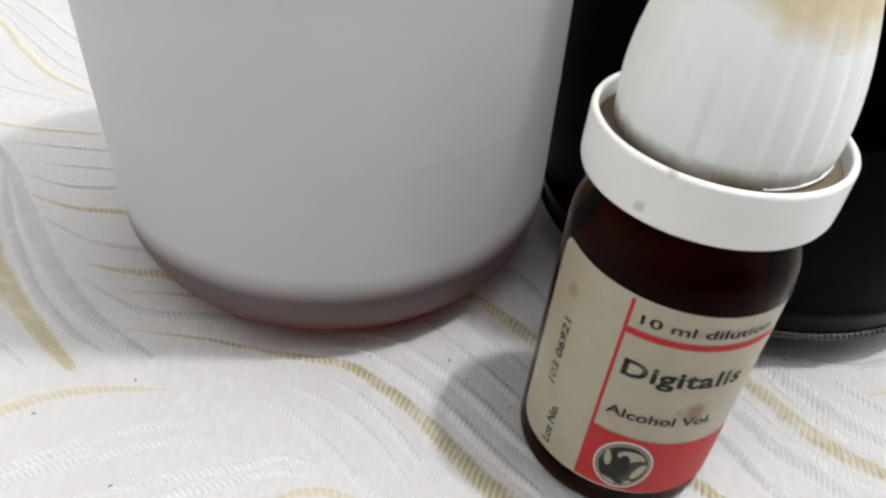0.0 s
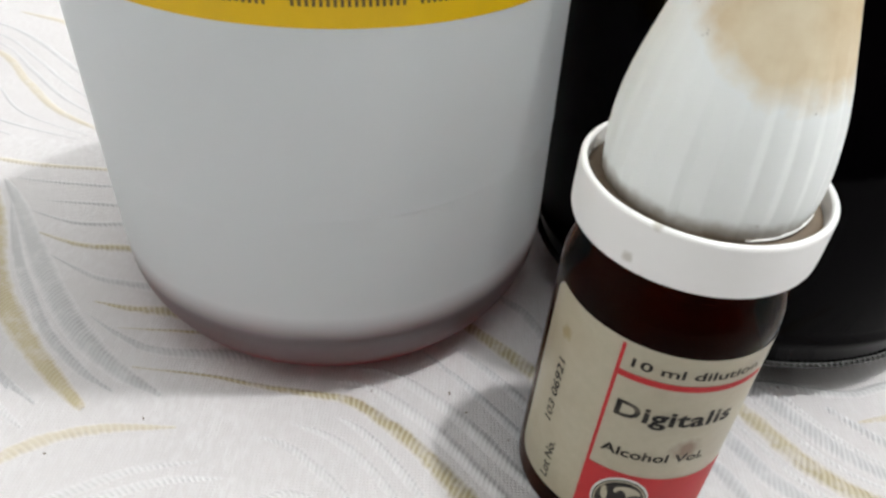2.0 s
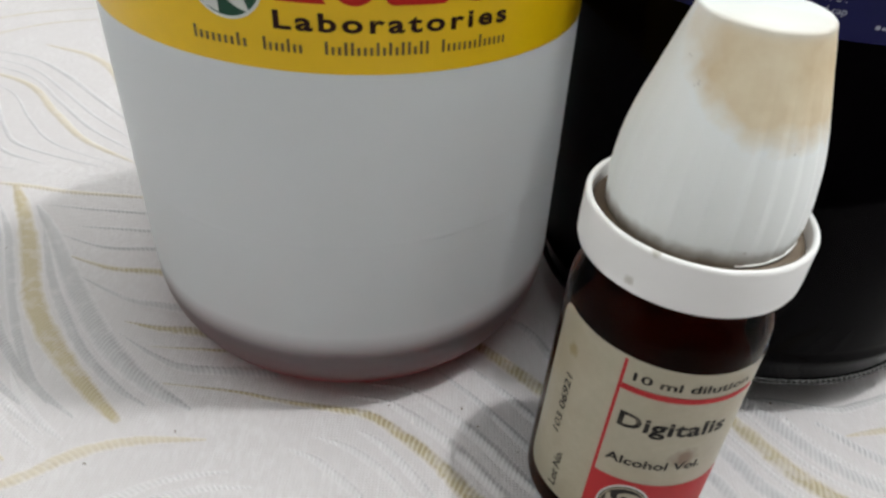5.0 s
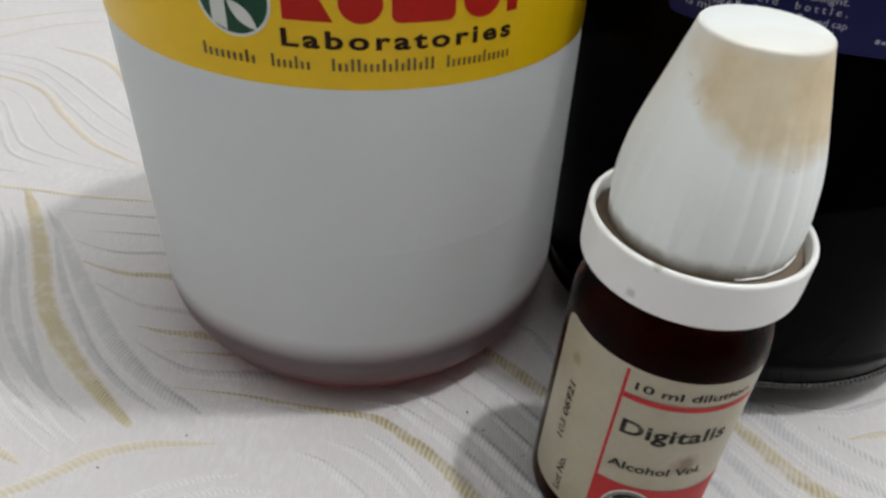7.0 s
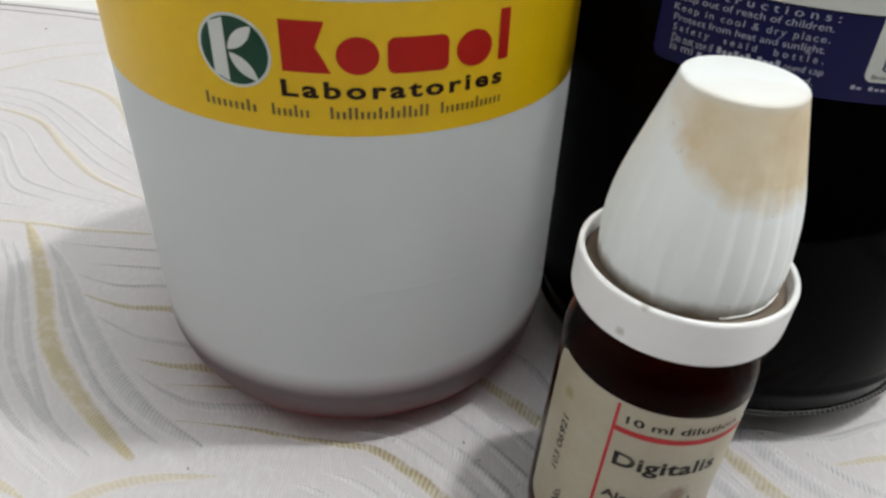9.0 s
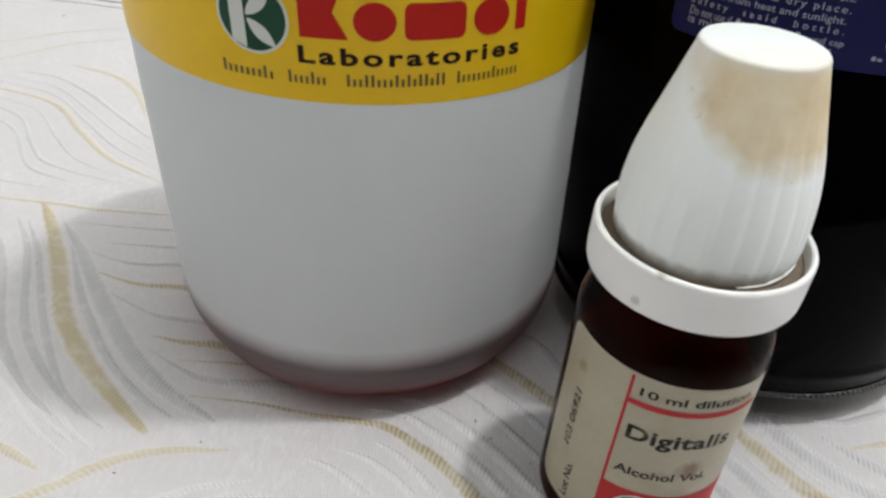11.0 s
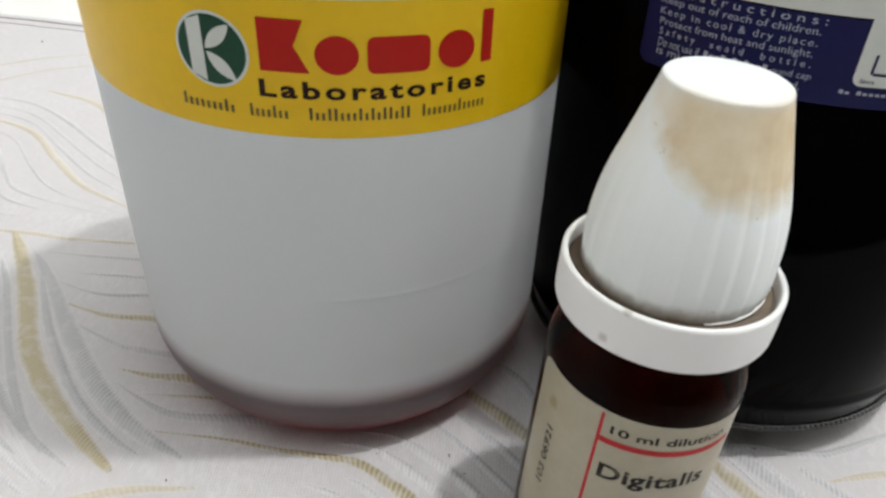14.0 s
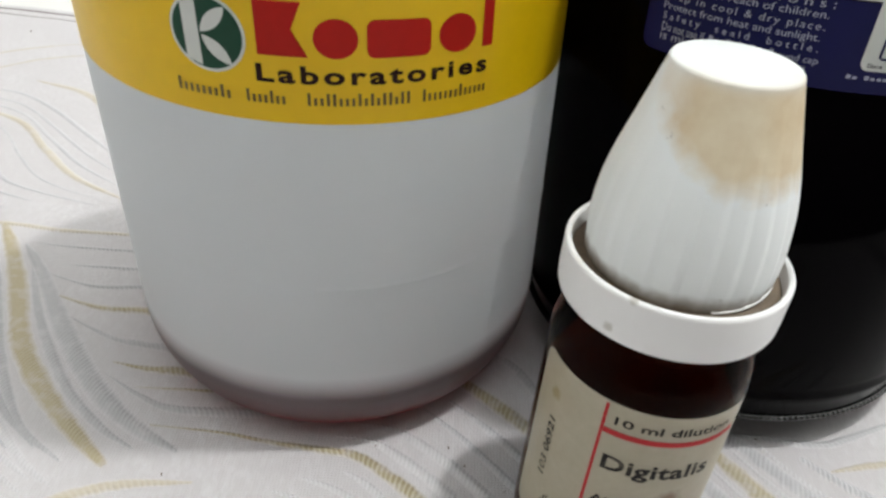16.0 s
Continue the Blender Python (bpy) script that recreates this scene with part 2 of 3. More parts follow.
def black_glass():
    m, nt, bs = material("black_bottle")
    smear = noise_tex(nt, 40.0, 5)
    col = mix(nt, smear, (0.0005, 0.0003, 0.0005), (0.0014, 0.0009, 0.0014))
    nt.links.new(col, bs.inputs["Base Color"])
    nt.links.new(ramp(nt, smear, [(0.3, grey(0.04)), (0.75, grey(0.10))]), bs.inputs["Roughness"])
    bs.inputs["Specular IOR Level"].default_value = 0.04
    bump(nt, bs, noise_tex(nt, 160.0, 3), 0.06, 0.0004)
    return m


CLOTH = cloth_material()
GOLD = strand_material("gold_thread", (0.52, 0.47, 0.345), (0.26, 0.20, 0.09), 0.5, 0.00092, 1.0)
LEAF_GOLD = strand_material("soft_gold_thread", (0.47, 0.41, 0.275), (0.38, 0.315, 0.175), 0.5, 0.0008, 0.8)
PALE_GOLD = strand_material("pale_gold_thread", (0.575, 0.53, 0.445), (0.49, 0.425, 0.31), 0.55, 0.00095, hatch=0.9)
SILVER = strand_material("silver_grey_thread", (0.395, 0.395, 0.405), (0.52, 0.515, 0.525), 0.45, 0.0009, 0.9)
PALE_SILVER = strand_material("pale_silver_thread", (0.40, 0.40, 0.415), (0.61, 0.605, 0.615), 0.42, 0.0008, 1.0)
SATIN = strand_material("white_satin_thread", (0.50, 0.49, 0.495), (0.66, 0.65, 0.66), 0.34, 0.0008, hatch=1.0)
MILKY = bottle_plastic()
YELLOW = plain("yellow_label_film", (0.86, 0.55, 0.005), 0.36, 500.0, 0.08, gloss=0.3)
WHITE_FILM = plain("white_label_film", (0.78, 0.78, 0.76), 0.35, 500.0, 0.06)
RED_INK = plain("dark_red_ink", (0.50, 0.010, 0.005), 0.45, 900.0, 0.15, gloss=0.2)
BROWN_INK = plain("dark_brown_ink", (0.030, 0.010, 0.006), 0.5, 900.0, 0.2, gloss=0.15)
OCHRE_INK = plain("faded_ochre_ink", (0.15, 0.09, 0.015), 0.5, 1200.0, 0.3)
GREEN_INK = plain("dark_green_ink", (0.015, 0.075, 0.042), 0.45, 700.0, 0.2, gloss=0.2)
PRINT_WHITE = plain("white_print", (0.72, 0.74, 0.70), 0.4, 700.0, 0.10)
CAP = cap_plastic()
RING = ring_plastic()
AMBER = amber_glass()
LIQUID = plain("dark_brown_liquid", (0.022, 0.0038, 0.0025), 0.4, 60.0, 0.3, bumpy=0.0)
LIQUID.node_tree.nodes["Principled BSDF"].inputs["Specular IOR Level"].default_value = 0.0
SYRUP = plain("dark_red_syrup", (0.16, 0.010, 0.007), 0.3, 60.0, 0.2, bumpy=0.0)
glow_through(SYRUP.node_tree, SYRUP.node_tree.nodes["Principled BSDF"], (0.95, 0.10, 0.06), 0.9)
GRIME = plain("grey_brown_grime", (0.18, 0.135, 0.095), 0.7, 700.0, 0.45)
PAPER = label_paper()
LABEL_RED = plain("faded_red_ink", (0.50, 0.022, 0.026), 0.5, 700.0, 0.18, gloss=0.25)
BLACK_INK = worn_ink()
BLACK = black_glass()
DATE_INK = plain("dark_grey_print", (0.03, 0.03, 0.035), 0.5, 900.0, 0.3, gloss=0.15)
RIM = plain("glossy_black_rim", (0.02, 0.018, 0.02), 0.22, 300.0, 0.2, gloss=0.9)
NAVY = plain("navy_label_film", (0.008, 0.009, 0.075), 0.4, 400.0, 0.15, gloss=0.15)
TEXT_WHITE = plain("pale_blue_print", (0.46, 0.48, 0.58), 0.5, 900.0, 0.2)
WALL = plain("off_white_wall_paint", (0.84, 0.84, 0.83), 0.8, 30.0, 0.04)
LIGHT_CUT_WALL = plain("dark_light_cutting_wall", (0.035, 0.031, 0.029), 0.8, 30.0, 0.2)
CEILING = plain("white_ceiling_paint", (0.92, 0.92, 0.92), 0.85, 25.0, 0.03)
FLOOR = plain("brown_floor_tile", (0.16, 0.14, 0.12), 0.45, 12.0, 0.12)
BOARD = plain("white_laminate", (0.78, 0.77, 0.75), 0.35, 60.0, 0.06)
PIPING = plain("dark_piping_thread", (0.16, 0.13, 0.12), 0.8, 900.0, 0.3)


# ---- mesh helpers ----
def part(name, bm, mat, parent=None, label="", smooth=True):
    me = bpy.data.meshes.new(name)
    bm.normal_update()
    bm.to_mesh(me)
    bm.free()
    for f in me.polygons:
        f.use_smooth = smooth
    me.materials.append(mat)
    ob = new(name, me)
    if parent is not None:
        ob.parent = parent
    if label:
        tagged(ob, label)
    return ob


def thing(name, m, label, category, group="", kind=""):
    e = new(name)
    e.empty_display_size = 0.01
    e.matrix_world = m
    return tagged(e, label, category, group, kind)


def lathe(profile, segments=128, radius=None):
    """A body of revolution about z from (radius, height) pairs; a radius of 0 closes it. radius(r, z, angle) may shape it."""
    bm = bmesh.new()
    rows = []
    for r, z in profile:
        if r <= 1e-7:
            rows.append([bm.verts.new((0, 0, z))])
            continue
        row = []
        for i in range(segments):
            a = 2 * math.pi * i / segments
            q = radius(r, z, a) if radius else r
            row.append(bm.verts.new((q * math.cos(a), q * math.sin(a), z)))
        rows.append(row)
    for lo, hi in zip(rows, rows[1:]):
        for i in range(segments):
            j = (i + 1) % segments
            if len(lo) == 1 and len(hi) > 1:
                bm.faces.new((lo[0], hi[j], hi[i]))
            elif len(hi) == 1 and len(lo) > 1:
                bm.faces.new((lo[i], lo[j], hi[0]))
            elif len(lo) > 1:
                bm.faces.new((lo[i], lo[j], hi[j], hi[i]))
    bmesh.ops.recalc_face_normals(bm, faces=bm.faces)
    return bm


def arc(cx, cz, rx, rz, a0, a1, n=10):
    """Points of an elliptic arc for a profile, angles in degrees from the outward direction."""
    return [(cx + rx * math.cos(radians(a0 + (a1 - a0) * i / n)), cz + rz * math.sin(radians(a0 + (a1 - a0) * i / n))) for i in range(n + 1)]


def polygons(shapes, thick=0.00003):
    """Flat shapes, each a list of (x, y), with a little thickness."""
    bm = bmesh.new()
    for pts in shapes:
        vs = [bm.verts.new((x, y, thick)) for x, y in pts]
        bm.faces.new(vs)
    bmesh.ops.triangulate(bm, faces=bm.faces[:])
    return bm


def slices(bm, step):
    """Cuts a flat mesh every step metres across x, so that it can be bent."""
    xs = [v.co.x for v in bm.verts]
    x = math.floor(min(xs) / step) * step + step
    while x < max(xs):
        bmesh.ops.bisect_plane(bm, geom=bm.verts[:] + bm.edges[:] + bm.faces[:], plane_co=(x, 0, 0), plane_no=(1, 0, 0), dist=1e-7)
        x += step
    return bm


def bend(bm, radius, angle, height, slope=0.0, step=0.0008, upright=False):
    """Wraps a flat mesh round a cylinder: its origin comes to that angle (degrees) and height. slope: metres fallen per metre round.
    upright: the writing climbs."""
    if upright:
        bmesh.ops.rotate(bm, verts=bm.verts[:], cent=(0, 0, 0), matrix=Matrix.Rotation(radians(90), 3, "Z"))
    slices(bm, step)
    for v in bm.verts:
        a = radians(angle) + v.co.x / radius
        r = radius + v.co.z
        v.co = (r * math.cos(a), r * math.sin(a), height + v.co.y - slope * v.co.x)
    return bm


def rounded(x0, y0, x1, y1, r, n=5):
    pts = []
    for cx, cy, a in ((x1 - r, y0 + r, -90), (x1 - r, y1 - r, 0), (x0 + r, y1 - r, 90), (x0 + r, y0 + r, 180)):
        pts += [(cx + r * math.cos(radians(a + 90 * i / n)), cy + r * math.sin(radians(a + 90 * i / n))) for i in range(n + 1)]
    return pts


def ellipse(cx, cy, rx, ry, n=28, turn=0.0):
    c, s = math.cos(radians(turn)), math.sin(radians(turn))
    out = []
    for i in range(n):
        x, y = rx * math.cos(2 * math.pi * i / n), ry * math.sin(2 * math.pi * i / n)
        out.append((cx + c * x - s * y, cy + s * x + c * y))
    return out


def leaf(x0, y0, x1, y1, w, n=10):
    """A pointed leaf from one tip to the other."""
    dx, dy = x1 - x0, y1 - y0
    length = math.hypot(dx, dy)
    nx, ny = -dy / length, dx / length
    side = [(x0 + dx * i / n + nx * w * math.sin(math.pi * i / n) ** 0.8, y0 + dy * i / n + ny * w * math.sin(math.pi * i / n) ** 0.8) for i in range(n + 1)]
    back = [(x0 + dx * i / n - nx * w * math.sin(math.pi * i / n) ** 0.8, y0 + dy * i / n - ny * w * math.sin(math.pi * i / n) ** 0.8) for i in range(n - 1, 0, -1)]
    return (side + back)[::-1]


def words(string, width, height, weight=0.0, spacing=1.0):
    """Flat lettering in the built-in font, fitted into width x height, its lower left corner at the origin."""
    cu = bpy.data.curves.new("words", "FONT")
    cu.body, cu.offset, cu.space_character, cu.resolution_u = string, weight, spacing, 3
    ob = new("words", cu)
    me = bpy.data.meshes.new_from_object(ob.evaluated_get(bpy.context.evaluated_depsgraph_get()))
    bpy.data.objects.remove(ob)
    bpy.data.curves.remove(cu)
    bm = bmesh.new()
    bm.from_mesh(me)
    bpy.data.meshes.remove(me)
    xs, ys = [v.co.x for v in bm.verts], [v.co.y for v in bm.verts]
    x0, x1, y0, y1 = min(xs), max(xs), min(ys), max(ys)
    for v in bm.verts:
        v.co = ((v.co.x - x0) / (x1 - x0) * width, (v.co.y - y0) / (y1 - y0) * height, 0.00003)
    return bm


def dashes(width, height, counts, rng, tall=0.45, fill=0.72):
    """A line of writing as plain upright bars: words of the given numbers of bars."""
    total = sum(counts) + 0.9 * (len(counts) - 1)
    pitch, x, out = width / total, 0.0, []
    for n in counts:
        for i in range(n):
            h = height * (1.0 if i == 0 or rng.random() < 0.22 else 1 - tall * 0.75)
            out.append(rounded(x, 0, x + pitch * fill, h, min(pitch * fill, h) * 0.15, 2))
            x += pitch
        x += pitch * 0.9
    return out


# ---- the room ----
def box(bm, x0, y0, z0, x1, y1, z1):
    vs = [bm.verts.new((x, y, z)) for z in (z0, z1) for x, y in ((x0, y0), (x1, y0), (x1, y1), (x0, y1))]
    for f in ((3, 2, 1, 0), (4, 5, 6, 7), (0, 1, 5, 4), (1, 2, 6, 5), (2, 3, 7, 6), (3, 0, 4, 7)):
        bm.faces.new([vs[i] for i in f])


def slab(name, mat, label, category, *size):
    bm = bmesh.new()
    box(bm, *size)
    return tagged(part(name, bm, mat, smooth=False), label, category, kind="structure")


TABLE = 0.75          # the table top lies this high over the floor
X0, X1, Y0, Y1, LOW, HIGH = -0.85, 1.5, -0.85, 1.3, -TABLE, 2.05
slab("floor", FLOOR, "brown plain tiled floor of the room", "floor", X0, Y0, LOW - 0.1, X1, Y1, LOW)
slab("ceiling", CEILING, "plain white painted ceiling", "ceiling", X0, Y0, HIGH, X1, Y1, HIGH + 0.1)
# pale walls are unseen, added close to throw lamp light back into shadows
slab("wall_north", WALL, "unseen off-white wall, added to bounce lamp light", "wall", X0 - 0.1, Y1, LOW, X1 + 0.1, Y1 + 0.1, HIGH)
# unseen dark wall, set close behind the camera to cut front light
slab("wall_south", LIGHT_CUT_WALL, "unseen dark brown wall, added to cut light from the south", "wall", X0 - 0.1, Y0 - 0.1, LOW, X1 + 0.1, Y0, HIGH)
slab("wall_west", WALL, "unseen off-white wall, added to bounce lamp light", "wall", X0 - 0.1, Y0, LOW, X0, Y1, HIGH)
slab("wall_east", WALL, "unseen off-white wall, added to bounce lamp light", "wall", X1, Y0, LOW, X1 + 0.1, Y1, HIGH)


def table():
    t = thing("table", pose(0, 0, LOW), "white laminate table under the woven cloth", "table")
    bm = bmesh.new()
    box(bm, -0.62, -0.48, TABLE - 0.032, 0.62, 0.52, TABLE - 0.0016)
    bmesh.ops.bevel(bm, geom=bm.edges[:], offset=0.003, segments=2, affect="EDGES")
    part("tabletop", bm, BOARD, t, smooth=False)
    for x in (-0.56, 0.56):
        for y in (-0.42, 0.46):
            bm = bmesh.new()
            box(bm, x - 0.025, y - 0.025, 0, x + 0.025, y + 0.025, TABLE - 0.032)
            bmesh.ops.bevel(bm, geom=bm.edges[:], offset=0.003, segments=2, affect="EDGES")
            part("leg", bm, BOARD, t, smooth=False)


table()


# ---- the tablecloth ----
def hem(x):
    """The line of the cloth's far hem."""
    return 0.2372 - 0.19 * x


def relief(x, y):
    """Height of the cloth: nearly flat, with slight waves of the weave."""
    w = noise.noise((x * 26, y * 26, 0.3)) * 0.00035 + noise.noise((x * 75, y * 75, 4.1)) * 0.00016
    return w - 0.0002


def tablecloth():
    cloth = thing("tablecloth", pose(0, 0, 0), "white woven tablecloth with wavy gold and silver-grey strands", "tablecloth")
    n, m = 260, 200
    verts, faces = [], []
    for j in range(m + 1):
        for i in range(n + 1):
            x = -0.42 + 0.84 * i / n
            y = -0.16 + (hem(x) + 0.16) * j / m
            verts.append((x, y, relief(x, y)))
    for j in range(m):
        for i in range(n):
            a = j * (n + 1) + i
            faces.append((a, a + 1, a + n + 2, a + n + 1))
    bm = bmesh.new()
    vs = [bm.verts.new(v) for v in verts]
    for f in faces:
        bm.faces.new([vs[i] for i in f])
    rim = [e for e in bm.edges if e.is_boundary]
    down = bmesh.ops.extrude_edge_only(bm, edges=rim)["geom"]
    for v in down:
        if isinstance(v, bmesh.types.BMVert):
            v.co.z = -0.0015
    part("sheet", bm, CLOTH, cloth)
    return cloth


cloth = tablecloth()


def spline(points, n):
    """A smooth curve through a few points (Catmull-Rom), n + 1 places along it."""
    p = [Vector(q) for q in points]
    p = [2 * p[0] - p[1]] + p + [2 * p[-1] - p[-2]]
    out = []
    k = len(p) - 3
    for i in range(n + 1):
        s = min(k - 1e-6, k * i / n)
        j, u = int(s), s - int(s)
        a, b, c, d = p[j:j + 4]
        out.append(0.5 * (2 * b + (c - a) * u + (2 * a - 5 * b + 4 * c - d) * u * u + (3 * b - a - 3 * c + d) * u ** 3))
    return out


def strand(name, mat, points, width, height=0.0004, taper=0.6, n=64, label="", grow=False):
    """A raised stitched strand along a line on the cloth, in millimetres, tapering at both ends."""
    line = spline([(x / 1000, y / 1000) for x, y in points], n)
    bm = bmesh.new()
    uv = bm.loops.layers.uv.new("UVMap")
    rim = bm.loops.layers.uv.new("Across")
    rows, run, across = [], 0.0, 8
    for i, p in enumerate(line):
        d = (line[min(i + 1, n)] - line[max(i - 1, 0)]).normalized()
        side = Vector((-d.y, d.x))
        if i:
            run += (p - line[i - 1]).length
        full = math.sin(math.pi * (0.015 + 0.97 * i / n)) ** taper if not grow else (0.01 + i / n) ** 0.75
        w = width / 2000 * max(0.06, full) * (1 + 0.12 * noise.noise((p.x * 300, p.y * 300, 1)))
        row = []
        for k in range(across + 1):
            t = 2 * k / across - 1
            q = p + side * t * w
            row.append((bm.verts.new((q.x, q.y, relief(q.x, q.y) + 0.00003 + min(height, 0.34 * w) * math.cos(math.pi / 2 * t) ** 2)), run, t * w, t))
        rows.append(row)
    for a, b in zip(rows, rows[1:]):
        for k in range(across):
            quad = (a[k], a[k + 1], b[k + 1], b[k])
            f = bm.faces.new([q[0] for q in quad][::-1])
            for loop, q in zip(f.loops, quad[::-1]):
                loop[uv].uv = (q[1], q[2])
                loop[rim].uv = (q[3], 0)
    return part(name, bm, mat, cloth, label)


def between(a, b, f):
    """A line of control points part of the way from line a to line b."""
    return [(p[0] + (q[0] - p[0]) * f, p[1] + (q[1] - p[1]) * f) for p, q in zip(a, b)]


def shifted(a, dx, dy):
    return [(x + dx, y + dy) for x, y in a]


# the leaf-like gold strands
LEAF = [(-96, 130), (-90, 121), (-83, 109), (-75.2, 94), (-67.5, 84), (-58.8, 75.2), (-50, 67.6)]
SWAY = [(-150, 190), (-118, 179), (-102, 163), (-89, 150), (-72, 140)]
CREST = [(-123, 204), (-108, 198), (-97, 188), (-88, 172)]
BROW = [(-130, 133), (-95, 130), (-81, 128), (-56, 127)]
TIP_A = [(-75, 107), (-65, 103.5), (-55, 103), (-40, 101)]
TIP_B = [(-57, 89.5), (-51, 88.3), (-45, 88), (-36, 87)]
TOP = [(-80, 113.8), (-68.6, 109.8), (-58.6, 110), (-44, 110)]
ROPE = [(-46, 76), (-34, 75), (-26, 73.6), (-18.5, 72.6), (-12.8, 71.8), (-8.5, 69.2), (-3.6, 65.3), (0.5, 61.2), (3.6, 57.6), (7, 54), (13, 48.5), (20, 42)]
GAP = [(-2, 94), (6, 87), (14, 79.5), (24, 68), (33, 57), (42, 50)]
SIDE = [(38, 84), (45.2, 74.1), (49, 68.3), (53.1, 63.4), (58.6, 59.6), (70, 55)]
strand("gold_strand", LEAF_GOLD, LEAF, 4.4, taper=0.4)
strand("gold_strand", PALE_GOLD, SWAY, 2.5)
strand("gold_strand", PALE_GOLD, CREST, 2.8)
strand("gold_strand", PALE_GOLD, BROW, 1.7)
strand("gold_strand", GOLD, TIP_A, 3.3, grow=True)
strand("gold_strand", GOLD, TIP_B, 3.4, grow=True)
strand("gold_strand", GOLD, [(-51, 83.9), (-39.3, 83.7), (-28, 83)], 1.5, grow=True)
strand("gold_strand", PALE_GOLD, [(-78, 48), (-67, 53), (-59.4, 57.5), (-55.8, 60.4), (-51.6, 62.8), (-45.2, 64.6), (-36, 65.4)], 2.7)
strand("gold_strand", GOLD, ROPE, 4.2, n=110, grow=True)
strand("gold_strand", GOLD, GAP, 3.2, taper=0.35)
strand("gold_strand", GOLD, SIDE, 3.7, taper=0.35)
strand("gold_strand", PALE_GOLD, [(62, 72.6), (71, 74.5), (84, 76)], 1.6)
strand("gold_strand", PALE_GOLD, [(-22, 47), (-15, 51), (-8, 50), (0, 45)], 1.7)
strand("gold_strand", PALE_GOLD, [(-165, 212), (-149, 220), (-136, 228), (-115, 236)], 1.2)
strand("gold_strand", PALE_GOLD, [(-160, 196), (-143, 208), (-130, 219), (-112, 227)], 1.2)
strand("gold_strand", PALE_GOLD, [(-84, 67), (-72.8, 64), (-68.5, 62.3), (-63.5, 59.8)], 2.2)

# silver-grey strands that follow them
for f, w in ((0.33, 1.6), (0.68, 2.0), (1.0, 2.5)):
    strand("silver_strand", SILVER, between(BROW, TOP, f)[0 if f == 1.0 else 1:], w, grow=True)
strand("silver_strand", SILVER, [(-70, 101), (-59.2, 95.4), (-50.6, 93.8), (-40, 93)], 3.0, grow=True)
strand("silver_strand", SILVER, [(-57, 86.5), (-49.7, 82), (-42.4, 79.4), (-28, 79.5)], 2.6, grow=True)
strand("silver_strand", SILVER, [(-88, 123), (-80.4, 113.5), (-68.4, 96.5), (-57.8, 83.6), (-48.7, 75.8), (-40, 70.8)], 4.2)
strand("silver_strand", SILVER, [(-84, 117.5), (-79, 108), (-72.5, 96.8), (-62.3, 83), (-53.6, 75), (-47, 71)], 2.3)
strand("silver_strand", SILVER, [(-99, 124), (-91.3, 112.8), (-80.9, 90.8), (-71.2, 78.7), (-62, 70.5)], 2.4)
strand("silver_strand", SILVER, [(-96, 123), (-89.1, 112.9), (-78.3, 92.5), (-67.1, 75.6), (-57, 68)], 2.2)
strand("silver_strand", SILVER, [(-104, 122), (-95, 110), (-85, 90), (-75, 77), (-66, 70)], 2.6)
SWAY_LOW = [(-140, 178), (-122, 170), (-111, 155), (-102, 146), (-80, 138.5)]
for f, w in ((0.5, 0.9), (1.0, 1.5)):
    strand("silver_strand", PALE_SILVER, between(SWAY, SWAY_LOW, f), w)
strand("silver_strand", PALE_SILVER, [(-136, 172), (-120, 163), (-107, 145), (-94, 139)], 1.6)
strand("silver_strand", PALE_SILVER, [(-140, 160), (-126, 152), (-114, 140), (-98, 136)], 1.2)
SWAY_HIGH = [(-136, 198), (-122, 194), (-108, 184), (-93, 170), (-74, 153)]
for f, w in ((0.3, 1.4), (0.6, 1.2), (1.0, 1.8)):
    strand("silver_strand", PALE_SILVER, between(SWAY, SWAY_HIGH, f), w)
strand("silver_strand", PALE_SILVER, [(-150, 172), (-141, 160), (-130, 148), (-118, 142)], 1.4)
strand("silver_strand", SILVER, [(8, 97), (13.6, 92.2), (18.1, 84.5), (26, 75)], 2.2)
for line, w in (([(42, 86), (48.5, 78), (52, 73.4), (56.3, 68.3), (61.1, 64.4), (74, 58)], 3.3),
                ([(34, 79), (42.2, 68.2), (45.8, 62.5), (50.3, 58.4), (56, 52)], 3.3),
                ([(30, 75), (38.8, 64), (42.8, 57.2), (48, 51)], 2.6),
                ([(58, 75), (64, 69.5), (70, 66), (80, 63)], 2.2)):
    strand("silver_strand", PALE_SILVER, line, w, taper=0.3)
strand("silver_strand", SILVER, [(40, 79.5), (51.6, 79.1), (57, 78.3), (62.6, 78), (67.2, 79.4), (78, 84)], 1.9, taper=0.3)
for dx, dy, w in ((-4.6, -2.4, 2.0), (-9.0, -4.4, 1.8)):
    strand("silver_strand", PALE_SILVER, shifted(GAP, dx, dy)[1:], w)

